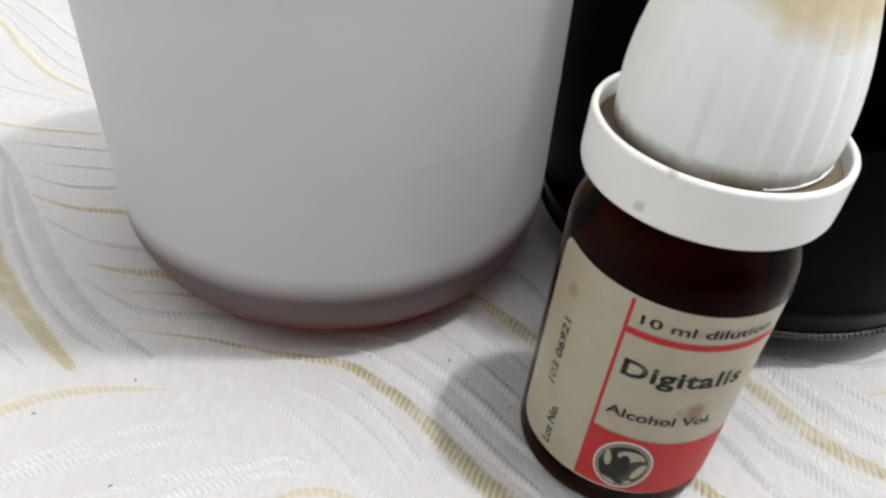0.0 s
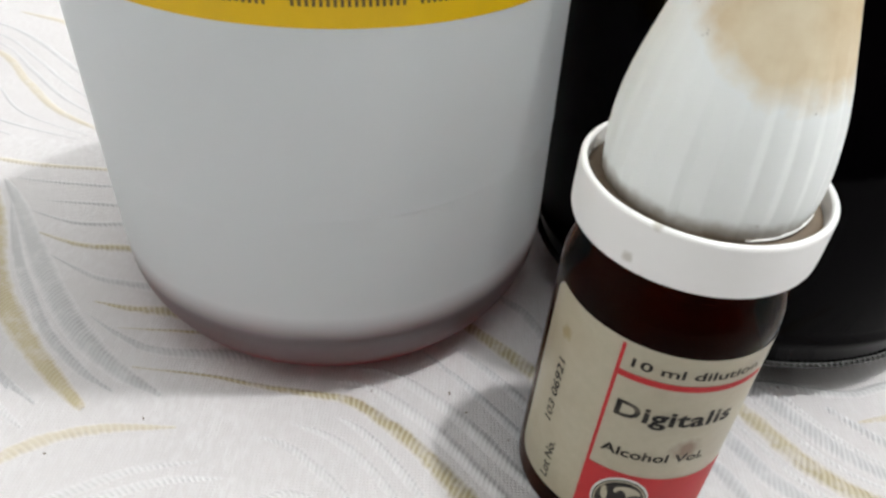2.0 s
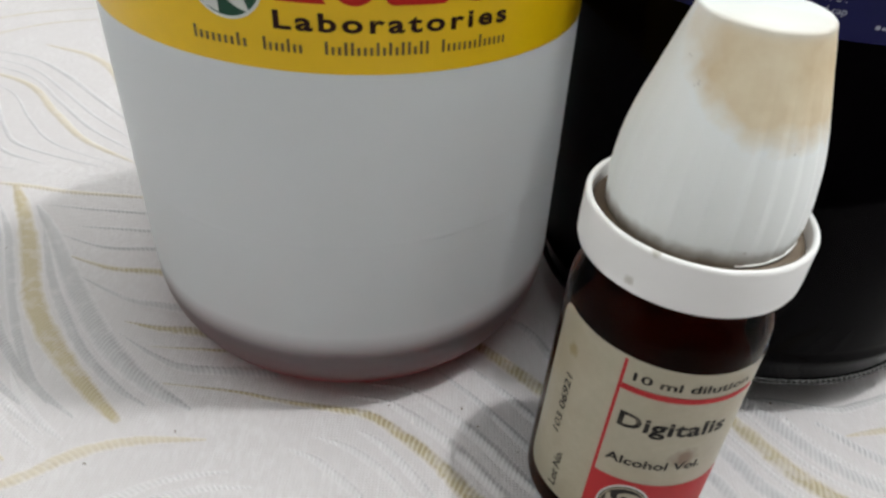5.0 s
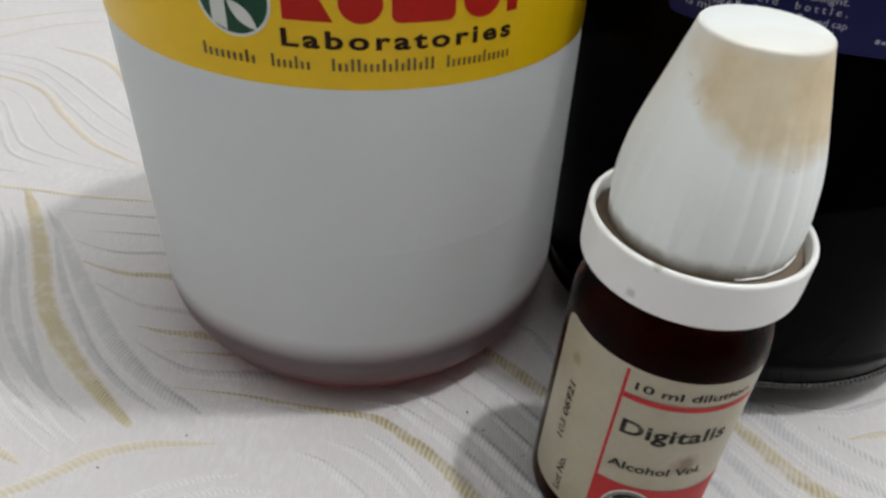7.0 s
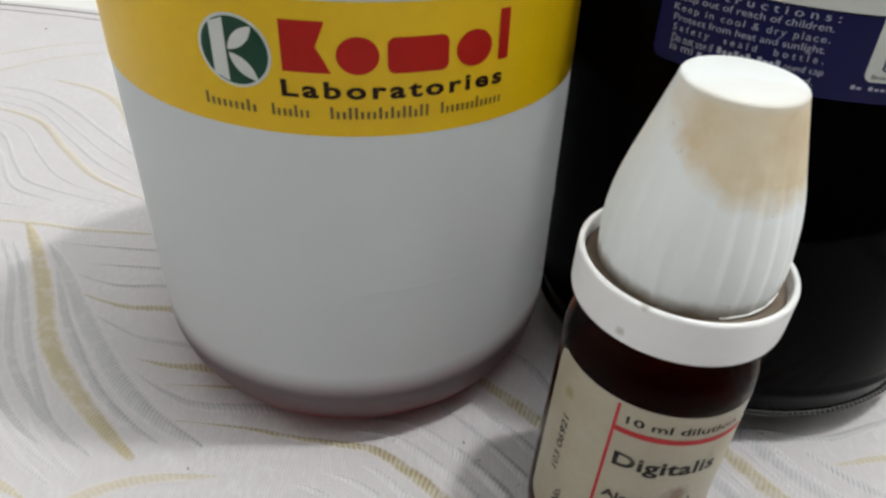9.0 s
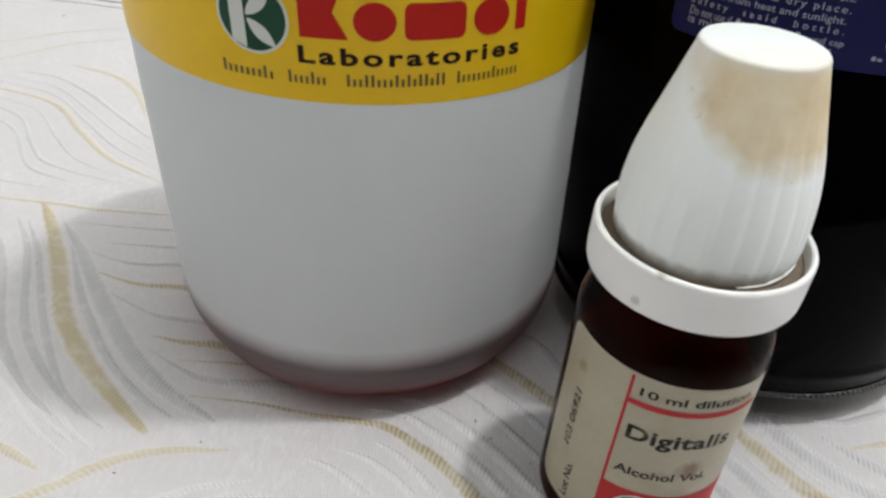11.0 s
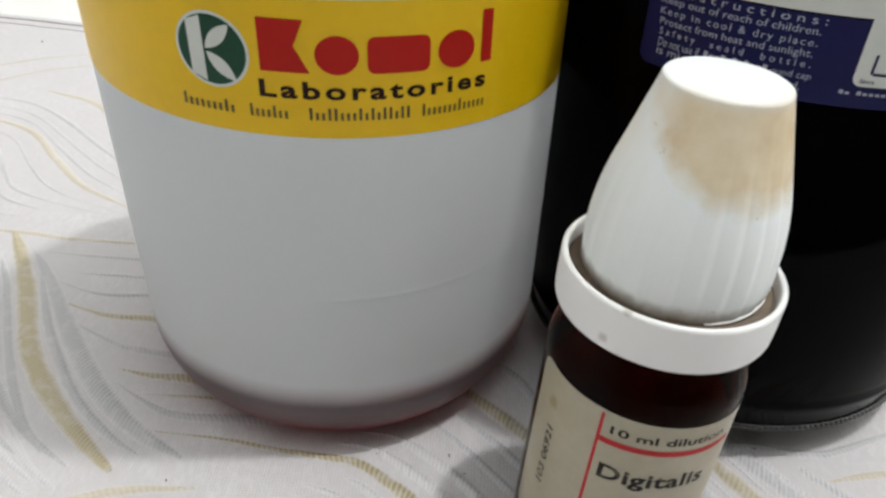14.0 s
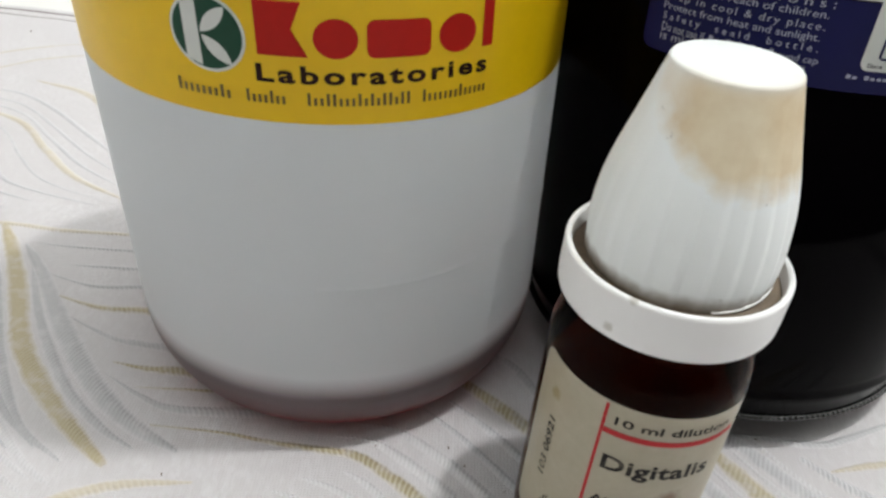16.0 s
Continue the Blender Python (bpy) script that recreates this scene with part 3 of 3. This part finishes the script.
# white satin strands that shine in the lamp's light
for line in ([(-60, 46), (-52.1, 51.3), (-45.9, 54.7), (-39.4, 58.2), (-31, 60)],
             [(-60, 45), (-51.6, 50.1), (-44.6, 53.0), (-35.3, 56.6), (-27, 57.6)],
             [(-46, 46), (-38.8, 49.2), (-30.3, 52.2), (-21.8, 54.6), (-18.5, 55.9), (-13, 54.8)],
             [(-40, 46), (-33.8, 48.6), (-26, 51.2), (-19, 53.6), (-13, 53.2)],
             [(-24, 64.5), (-20, 63.2), (-16.5, 60.7), (-12.2, 57.1), (-7, 51), (-4, 46)],
             [(-20, 67), (-15.5, 65.6), (-12, 63.6), (-8, 60.1), (-3, 54), (0, 49)],
             [(-14, 68.6), (-11, 67.0), (-8, 64.4), (-4, 60.0), (0.5, 54), (4, 49)],
             [(-82, 82), (-77.1, 77.8), (-69.4, 70.7), (-60, 64.5)],
             [(-71, 77), (-67.3, 72.4), (-62.6, 67.7), (-56.5, 63.6)],
             [(-81, 79), (-75.9, 74.5), (-69, 67.9), (-60, 62)]):
    strand("satin_strand", SATIN, line, 1.7, 0.0003)
for dx, dy in ((2.6, 2.8), (5.6, 5.6)):
    strand("satin_strand", SATIN, shifted(ROPE, dx, dy)[3:], 2.4, 0.00045)
for dx, dy in ((1.9, 2.2), (5.6, 5.0), (-1.8, -2.4)):
    strand("satin_strand", SATIN, shifted(SIDE, dx, dy), 1.1)

# the hem: two dark lines of piping
for off, w in ((-0.0035, 1.1), (-0.0085, 0.6)):
    strand("hem_piping", PIPING, [(x, (hem(x / 1000) + off) * 1000) for x in (-410, -250, -120, 0, 150, 300, 410)], w, 0.0007, taper=0.05, n=120, label="dark brown piping along the hem")


# specks of lint on the cloth
def lint():
    bm = bmesh.new()
    rng = random.Random(3)
    for x, y, size in ((-38.2, 50.2, 0.35), (2.0, 74.0, 0.4), (-9.5, 73.8, 0.3), (-143, 243, 0.9), (-41.0, 66.6, 0.35), (4.5, 70.5, 0.3), (-52, 60, 0.3), (52, 78.5, 0.35), (-87, 108, 0.35), (10.5, 66, 0.25)):
        turn = rng.uniform(0, 180)
        ring = ellipse(x / 1000, y / 1000, size / 1000, size / 2600, 7, turn)
        low = [bm.verts.new((px, py, relief(px, py) + 0.00005)) for px, py in ring]
        top = bm.verts.new((x / 1000, y / 1000, relief(x / 1000, y / 1000) + 0.00032))
        for k in range(7):
            bm.faces.new((low[k], low[(k + 1) % 7], top))
    tagged(part("lint", bm, GRIME), "dark specks of lint lying on the tablecloth", "lint", kind="stuff")


lint()


# ---- the white bottle ----
def white_bottle(m):
    b = thing("syrup_bottle", m, "milky white plastic syrup bottle with a glossy yellow label", "bottle")
    R = 0.03453
    heel = arc(R - 0.0072, 0.0122, 0.0072, 0.0118, -88, 0, 16)
    wall = [(R, 0.0135), (R, 0.014), (R, 0.02), (R, 0.0311), (R, 0.0312), (R + 0.00007, 0.0315), (R + 0.00007, 0.0318), (R, 0.0322), (R, 0.0323), (R, 0.05), (R, 0.08), (R, 0.112)]
    shoulder = arc(R - 0.016, 0.112, 0.016, 0.014, 0, 80, 10)
    neck = [(0.0145, 0.1275), (0.0142, 0.138), (0.0125, 0.138), (0.0125, 0.128)]
    part("body", lathe([(0, 0.0022), (R - 0.0105, 0.0022), (R - 0.0090, 0.0006)] + heel + wall + shoulder + neck), MILKY, b, "milky white plastic, its rounded heel reddish and painted darker")
    q = R - 0.0012
    part("syrup", lathe([(0, 0.0034), (q - 0.0090, 0.0034)] + arc(q - 0.0072, 0.0122, 0.0072, 0.0088, -80, 0, 10) + [(q, 0.0132), (0, 0.0132)], 96), SYRUP, b, "dark red syrup in the bottom of the bottle")
    ribs = lathe([(0.0, 0.129), (0.0165, 0.129), (0.0168, 0.1295), (0.0168, 0.1465), (0.0158, 0.148), (0, 0.148)], 120,
                 lambda r, z, a: r + (0.0002 * math.cos(40 * a) if 0.1292 < z < 0.147 else 0))
    part("cap", ribs, WHITE_FILM, b, "white screw cap")
    SL = 0.033
    span = radians(200) * R
    band = bend(polygons([rounded(-span / 2, 0, span / 2, 0.0160, 0.001)], 0.00008), R, -84, 0.0560, SL, 0.0012)
    label = part("label", band, YELLOW, b, "glossy yellow label")
    upper = bend(polygons([rounded(-span / 2, 0.0, span / 2, 0.028, 0.001)], 0.00008), R, -84, 0.0721, SL, 0.0012)
    part("label_top", upper, WHITE_FILM, b, "white upper part of the label")
    rng = random.Random(5)

    def at(angle):
        return 0.0641 - SL * radians(angle + 94.2) * R

    def put(name, bm, mat, angle, z, text=""):
        return part(name, bend(bm, R + 0.00011, angle, z, SL), mat, label, text, smooth=False)

    # the emblem: a green disc with a white bar and two leaves
    put("emblem_ring", polygons([ellipse(0, 0, 0.0044, 0.0043, 40)], 0.00002), PRINT_WHITE, -103.3, 0.06585)
    put("emblem_disc", polygons([ellipse(0, 0, 0.00405, 0.00395, 40)], 0.00006), GREEN_INK, -103.3, 0.06585, "dark green disc")
    put("emblem_bar", polygons([[(-0.0027, -0.0030), (-0.0009, -0.0037), (-0.0009, 0.0037), (-0.0027, 0.0030)]], 0.0001), PRINT_WHITE, -103.3, 0.06585)
    put("emblem_leaf", polygons([leaf(-0.0007, 0.0001, 0.0024, 0.0031, 0.0008)], 0.0001), PRINT_WHITE, -103.3, 0.06585)
    put("emblem_leaf", polygons([leaf(-0.0006, -0.0002, 0.0026, -0.0032, 0.0008)], 0.0001), PRINT_WHITE, -103.3, 0.06585)
    # the red name as plain blocks
    deg = radians(1) * R
    for a0, a1, kind in ((-94.2, -85.2, "block"), (-84.2, -76.2, "round"), (-74.7, -62.6, "arch"), (-61.0, -52.9, "round"), (-51.2, -48.6, "bar")):
        w = (a1 - a0) * deg
        if kind == "block":
            shapes = [[(0, 0), (w, 0), (w * 0.70, 0.0030), (w * 0.92, 0.0059), (0, 0.0059)]]
        elif kind == "round":
            shapes = [[(w / 2 + (w / 2) * math.cos(t), 0.0021 + 0.0022 * math.sin(t)) for t in (2 * math.pi * i / 30 for i in range(30))]]
        elif kind == "arch":
            shapes = [rounded(0, 0, w, 0.0042, 0.0009)]
        else:
            shapes = [rounded(0, 0, w, 0.0062, 0.0002)]
        put("red_block", polygons(shapes, 0.00004), RED_INK, a0, at(a0))
    put("printed_line", words("Laboratories", 45.2 * deg, 0.0021, 0.03, 1.25), BROWN_INK, -94.8, at(-94.8) - 0.0031)
    for a0, a1, n in ((-110.8, -99.5, 9), (-97.0, -89.3, 7), (-85.8, -66.0, 17), (-64.0, -49.2, 13)):
        for shape in dashes((a1 - a0) * deg, 0.00150, [n], rng, 0.5, 0.48):
            put("ochre_bar", polygons([shape], 0.00003), OCHRE_INK, a0, at(a0) - 0.0056)
    return b


white_bottle(pose(-0.01863, 0.10709, 0.0))


# ---- the black bottle ----
def black_bottle(m):
    b = thing("black_bottle", m, "large glossy black bottle with a navy blue label", "bottle")
    K, RISE = 0.9581, 0.00388
    R = 0.03610

    def up(z):
        return RISE + K * z

    foot = [(0, 0.003), (R - 0.0135, 0.003), (R - 0.0110, 0.0003), (R - 0.0090, 0.0003), (R - 0.0062, 0.0010), (R - 0.0036, 0.0026), (R - 0.0018, 0.0044), (R - 0.0011, up(0.0017)), (R - 0.0007, up(0.0021)), (R - 0.0007, up(0.0025))]
    heel = [(R - 0.0007, up(0.0031)), (R - 0.0002, up(0.0060)), (R + 0.00015, up(0.0072)), (R + 0.00015, up(0.0077)), (R - 0.0001, up(0.0085)), (R, up(0.0095)), (R, up(0.010)), (R, up(0.012))]
    top = [(R, 0.091)] + arc(R - 0.021, 0.091, 0.021, 0.025, 0, 75, 12) + [(0.0148, 0.118), (0.0146, 0.135), (0.0126, 0.135), (0.0126, 0.121)]
    part("body", lathe(foot + heel + top, 160), BLACK, b)
    part("foot_rim", lathe([(R - 0.0008, up(0.0017)), (R - 0.0004, up(0.0018)), (R - 0.0002, up(0.0021)), (R - 0.0003, up(0.0025)), (R - 0.0008, up(0.0027))], 960,
                           lambda r, z, a: r + 0.00012 * math.cos(240 * a)), RIM, b, "beaded glossy rim of the foot")
    part("cap", lathe([(0, 0.122), (0.0168, 0.122), (0.0172, 0.123), (0.0172, 0.142), (0.0161, 0.144), (0, 0.144)], 96), BLACK, b, "black screw cap")
    rng = random.Random(9)
    Z = 0.0594
    L, D = -138.6, -107.6        # where its print begins and ends
    span = radians(150) * R
    lab = part("label", bend(polygons([rounded(0, 0, span, 0.0106 * K, 0.0014)], 0.00008), R, L - 2.0, up(Z), 0, 0.0012), NAVY, b, "navy blue label with white print")
    band = part("label_top", bend(polygons([rounded(0.0096, 0, span, 0.0145, 0.0003)], 0.00010), R, L - 2.0, up(Z + 0.0108), 0, 0.0012), PRINT_WHITE, b, "white upper band of the label")
    part("label_side", bend(polygons([rounded(0, 0, 0.0095, 0.0147, 0.0003)], 0.00009), R, L - 2.0, up(Z + 0.0106), 0, 0.0012), NAVY, b)
    deg = radians(1) * R

    def line(string, a0, a1, z, h, spacing=1.0, weight=0.0, ink=TEXT_WHITE, on=lab):
        bm = bend(words(string, (a1 - a0) * deg, h * K, weight, spacing), R + 0.00014, a0, up(z))
        part("printed_line", bm, ink, on, smooth=False)

    def bars(a0, a1, z, h, counts):
        for shape in dashes((a1 - a0) * deg, h * K, counts, rng):
            part("printed_bar", bend(polygons([shape], 0.00003), R + 0.00012, a0, up(z)), TEXT_WHITE, lab, smooth=False)

    line("I n s t r u c t i o n s :", -134.0, D + 0.5, 0.0689, 0.0010)
    line("Keep out of reach of children.", L + 1, D, 0.0674, 0.00118)
    line("Keep in cool & dry place.", L + 1.2, D, 0.0660, 0.00118, 1.25)
    line("Protect from heat and sunlight.", L + 1.5, D - 0.3, 0.0647, 0.00118)
    line("Safety  seald  bottle.", L + 1.8, D, 0.0634, 0.00118, 1.6)
    line("Do not use if", L + 2, -127.6, 0.0622, 0.0011)
    bars(-126.8, -114.5, 0.0623, 0.0009, [6, 4])
    line("ound cap", -114.2, D + 0.5, 0.0620, 0.0011)
    line("is mi", L + 2, -131.5, 0.0611, 0.0010)
    bars(-130.5, -111, 0.0609, 0.0009, [5, 2, 7])
    line("d.", -110.0, -108.4, 0.0608, 0.0010)
    line("/10/2022", -112.6, -101.0, 0.0728, 0.0019, 1.0, 0.012, DATE_INK, band)
    # the white panel that hangs from the upper band, with a small navy picture of a vessel
    panel = part("white_panel", bend(polygons([rounded(0, 0, 0.03, 0.0088 * K, 0.0010)], 0.00004), R + 0.0001, -100.2, up(0.0622)), PRINT_WHITE, lab, "white rounded panel", smooth=False)
    for x0, z0, x1, z1 in ((0.0022, 0.0056, 0.0060, 0.0062), (0.0026, 0.0040, 0.0056, 0.0056), (0.0016, 0.0016, 0.0019, 0.0040), (0.0063, 0.0016, 0.0066, 0.0040), (0.0019, 0.0014, 0.0064, 0.0017)):
        part("panel_shape", bend(polygons([rounded(x0, z0 * K, x1, z1 * K, 0.0001)], 0.00004), R + 0.00016, -100.2, up(0.0622)), NAVY, lab, smooth=False)
    line("Since", -99.0, -96.4, 0.0626, 0.00055, 1.0, 0.02, DATE_INK)
    bars(-101.8, -86, 0.0611, 0.0005, [2, 5, 1, 4])
    return b


black_bottle(pose(0.05190, 0.11307, 0.0))


# ---- the small dropper bottle ----
def dropper_bottle(m):
    b = thing("dropper_bottle", m, "small amber glass dropper bottle with white cap and worn cream label", "bottle")
    R = 0.01222
    outer = [(0, 0.0006), (R - 0.0045, 0.0003), (R - 0.0030, -0.0006)] + arc(R - 0.0022, 0.0015, 0.0022, 0.0022, -85, 0, 8) + [(R, 0.0026), (R, 0.003), (R, 0.012), (R, 0.0325), (R, 0.0332)]
    outer += arc(R - 0.0060, 0.0336, 0.0060, 0.0062, 0, 78, 14) + [(0.0072, 0.0402), (0.0072, 0.044)]
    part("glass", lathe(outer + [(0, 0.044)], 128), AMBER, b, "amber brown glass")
    r = R * 0.69
    part("liquid", lathe([(0, 0.0014), (R * 0.80, 0.0010), (R * 0.88, 0.0030), (R * 0.86, 0.0200), (R * 0.78, 0.0285), (r, 0.0312), (r, 0.0345), (r - 0.0008, 0.0364), (r - 0.0030, 0.0382), (0, 0.0388)], 96), LIQUID, b, "dark brown liquid")
    collar = [(0.0112, 0.0418), (0.0122, 0.0411), (0.01250, 0.0411), (0.01265, 0.0415), (0.01272, 0.0428), (0.01272, 0.0463)]
    collar += arc(0.01232, 0.0466, 0.0004, 0.0005, 0, 180, 8) + [(0.01185, 0.0464), (0.01170, 0.0440), (0.0088, 0.0438), (0.0088, 0.0419), (0.0112, 0.0419)]
    part("collar", lathe(collar, 160), RING, b, "white plastic collar ring")
    part("gasket", lathe([(0.0090, 0.0442), (0.0116, 0.0442), (0.01172, 0.0454), (0.0112, 0.0459), (0.0104, 0.0460), (0.0090, 0.0458)], 128,
                         lambda q, z, a: q + 0.00012 * math.sin(7 * a + 3 * z)), GRIME, b, "grimy grey-brown inner ring")
    # the thread's end, a thin white lip that climbs out of the collar
    bm = bmesh.new()
    rows = []
    for i in range(25):
        a = radians(-84 + 50 * i / 24)
        z = 0.0462 + 0.0006 * (i / 24) ** 2
        row = [bm.verts.new((q * math.cos(a), q * math.sin(a), z + dz)) for q, dz in ((0.0098, 0), (0.01060, 0), (0.01062, 0.00010), (0.0098, 0.00016))]
        rows.append(row)
    for p, q in zip(rows, rows[1:]):
        for k in range(4):
            bm.faces.new((p[k], p[(k + 1) % 4], q[(k + 1) % 4], q[k]))
    bm.faces.new(rows[0])
    bm.faces.new(rows[-1][::-1])
    bmesh.ops.recalc_face_normals(bm, faces=bm.faces)
    part("thread_end", bm, RING, b, "thin white lip of the thread", smooth=False)

    def flutes(r, z, a):
        """Flat-backed facets, each with one steep edge, that run out towards the top."""
        if z < 0.0446 or z > 0.0672:
            return r
        fade = max(0.0, min(1.0, (0.0672 - z) / 0.015)) ** 1.3 * min(1.0, (z - 0.0446) / 0.003)
        s = (24 * a / (2 * math.pi) + 0.3) % 1.0
        return r - fade * 0.00027 * (1 - s if s > 0.3 else s / 0.3 * 0.7)

    profile = [(0, 0.0447), (0.0100, 0.0447), (0.01035, 0.0458), (0.01056, 0.0472), (0.01068, 0.0488), (0.01068, 0.0502), (0.01062, 0.0516), (0.01048, 0.0530), (0.01028, 0.0545),
               (0.00990, 0.0564), (0.00934, 0.0586), (0.00874, 0.0606), (0.00816, 0.0626), (0.00757, 0.0646), (0.00706, 0.0664), (0.00664, 0.0678)]
    profile += arc(0.00600, 0.0684, 0.00048, 0.0005, 0, 85, 6) + [(0.0050, 0.0690), (0.0, 0.06905)]
    part("cap", lathe(profile, 480, flutes), CAP, b, "fluted white cap with a beige stain")
    # the label
    deg = radians(1) * R
    width = 160 * deg
    outline = rounded(0, 0, width, 0.0288, 0.0022)
    lab = part("label", bend(polygons([outline], 0.00006), R, -174.5, 0.0046, 0.035, 0.0006), PAPER, b, "worn cream paper label")

    def put(name, bm, mat, angle, z, slope=0.015, text="", upright=False):
        return part(name, bend(bm, R + 0.00008, angle, z, slope, 0.0006, upright), mat, lab, text, smooth=False)

    put("red_line", polygons([rounded(-0.00020, 0, 0.00020, 0.0281, 0.00005)], 0.00003), LABEL_RED, -122.2, 0.0045, 0.0)
    put("red_bar", polygons([rounded(0, 0, 80 * deg, 0.00085, 0.0001)], 0.00004), LABEL_RED, -121.2, 0.0282)
    put("red_panel", polygons([rounded(0, 0, 92 * deg, 0.0093, 0.0001)], 0.00003), LABEL_RED, -122.4, 0.0046, 0.06, "faded red panel")
    put("printed_line", words("10 ml dilution", 68 * deg, 0.00125, 0.02), BLACK_INK, -116.5, 0.0299)
    put("printed_line", words("Digitalis", 63.6 * deg, 0.0031, 0.028, 1.06), BLACK_INK, -117.4, 0.0219, 0.015)
    put("printed_line", words("Alcohol Vol.", 57 * deg, 0.00145, 0.022), BLACK_INK, -118.0, 0.0165)
    put("printed_line", words("103 06921", 0.0100, 0.00125, 0.02), BLACK_INK, -150.3, 0.0146, 0.0, upright=True)
    put("printed_line", words("Lot No.", 0.0066, 0.00125, 0.02), BLACK_INK, -142.6, 0.0056, 0.0, upright=True)
    put("seal_ring", polygons([ellipse(0, 0, 0.00335, 0.0041, 40)], 0.00006), PRINT_WHITE, -99.7, 0.0088, 0.0)
    put("seal_line", polygons([ellipse(0, 0, 0.00312, 0.0038, 40)], 0.00009), BLACK_INK, -99.7, 0.0088, 0.0)
    put("seal_gap", polygons([ellipse(0, 0, 0.00296, 0.0036, 40)], 0.00011), PAPER, -99.7, 0.0088, 0.0)
    put("seal_disc", polygons([ellipse(0, 0, 0.00280, 0.0034, 40)], 0.00013), BLACK_INK, -99.7, 0.0088, 0.0, "dark round seal with pale shapes")
    put("seal_shape", polygons([ellipse(0.0006, 0.0016, 0.0016, 0.0011, 20, -12), ellipse(-0.0019, 0.0008, 0.0004, 0.0013, 14, 8), ellipse(0.0019, -0.0006, 0.0005, 0.0015, 14, -22),
                                ellipse(-0.0010, -0.0029, 0.0009, 0.00025, 14, -20), ellipse(0.0011, -0.0027, 0.0005, 0.00025, 12, 25)], 0.00016), PAPER, -99.7, 0.0088, 0.0)
    put("seal_figure", polygons([ellipse(0.0000, 0.0010, 0.0006, 0.0010, 16, 10), ellipse(0.0014, 0.0009, 0.0009, 0.0004, 14, 25), ellipse(-0.0011, 0.0013, 0.0008, 0.0003, 14, -30)], 0.00019), BLACK_INK, -99.7, 0.0088, 0.0)
    return b


def leaning(x, y, lean_x, lean_y, sink):
    a = Vector((lean_x, lean_y, 1)).normalized()
    ex = Vector((0, 1, 0)).cross(a).normalized()
    ey = a.cross(ex)
    m = Matrix((ex, ey, a)).transposed().to_4x4()
    m.translation = Vector((x, y, 0)) - a * sink
    return m


dropper_bottle(leaning(0.02390, 0.06366, 0.0476, 0.0280, 0.0004))
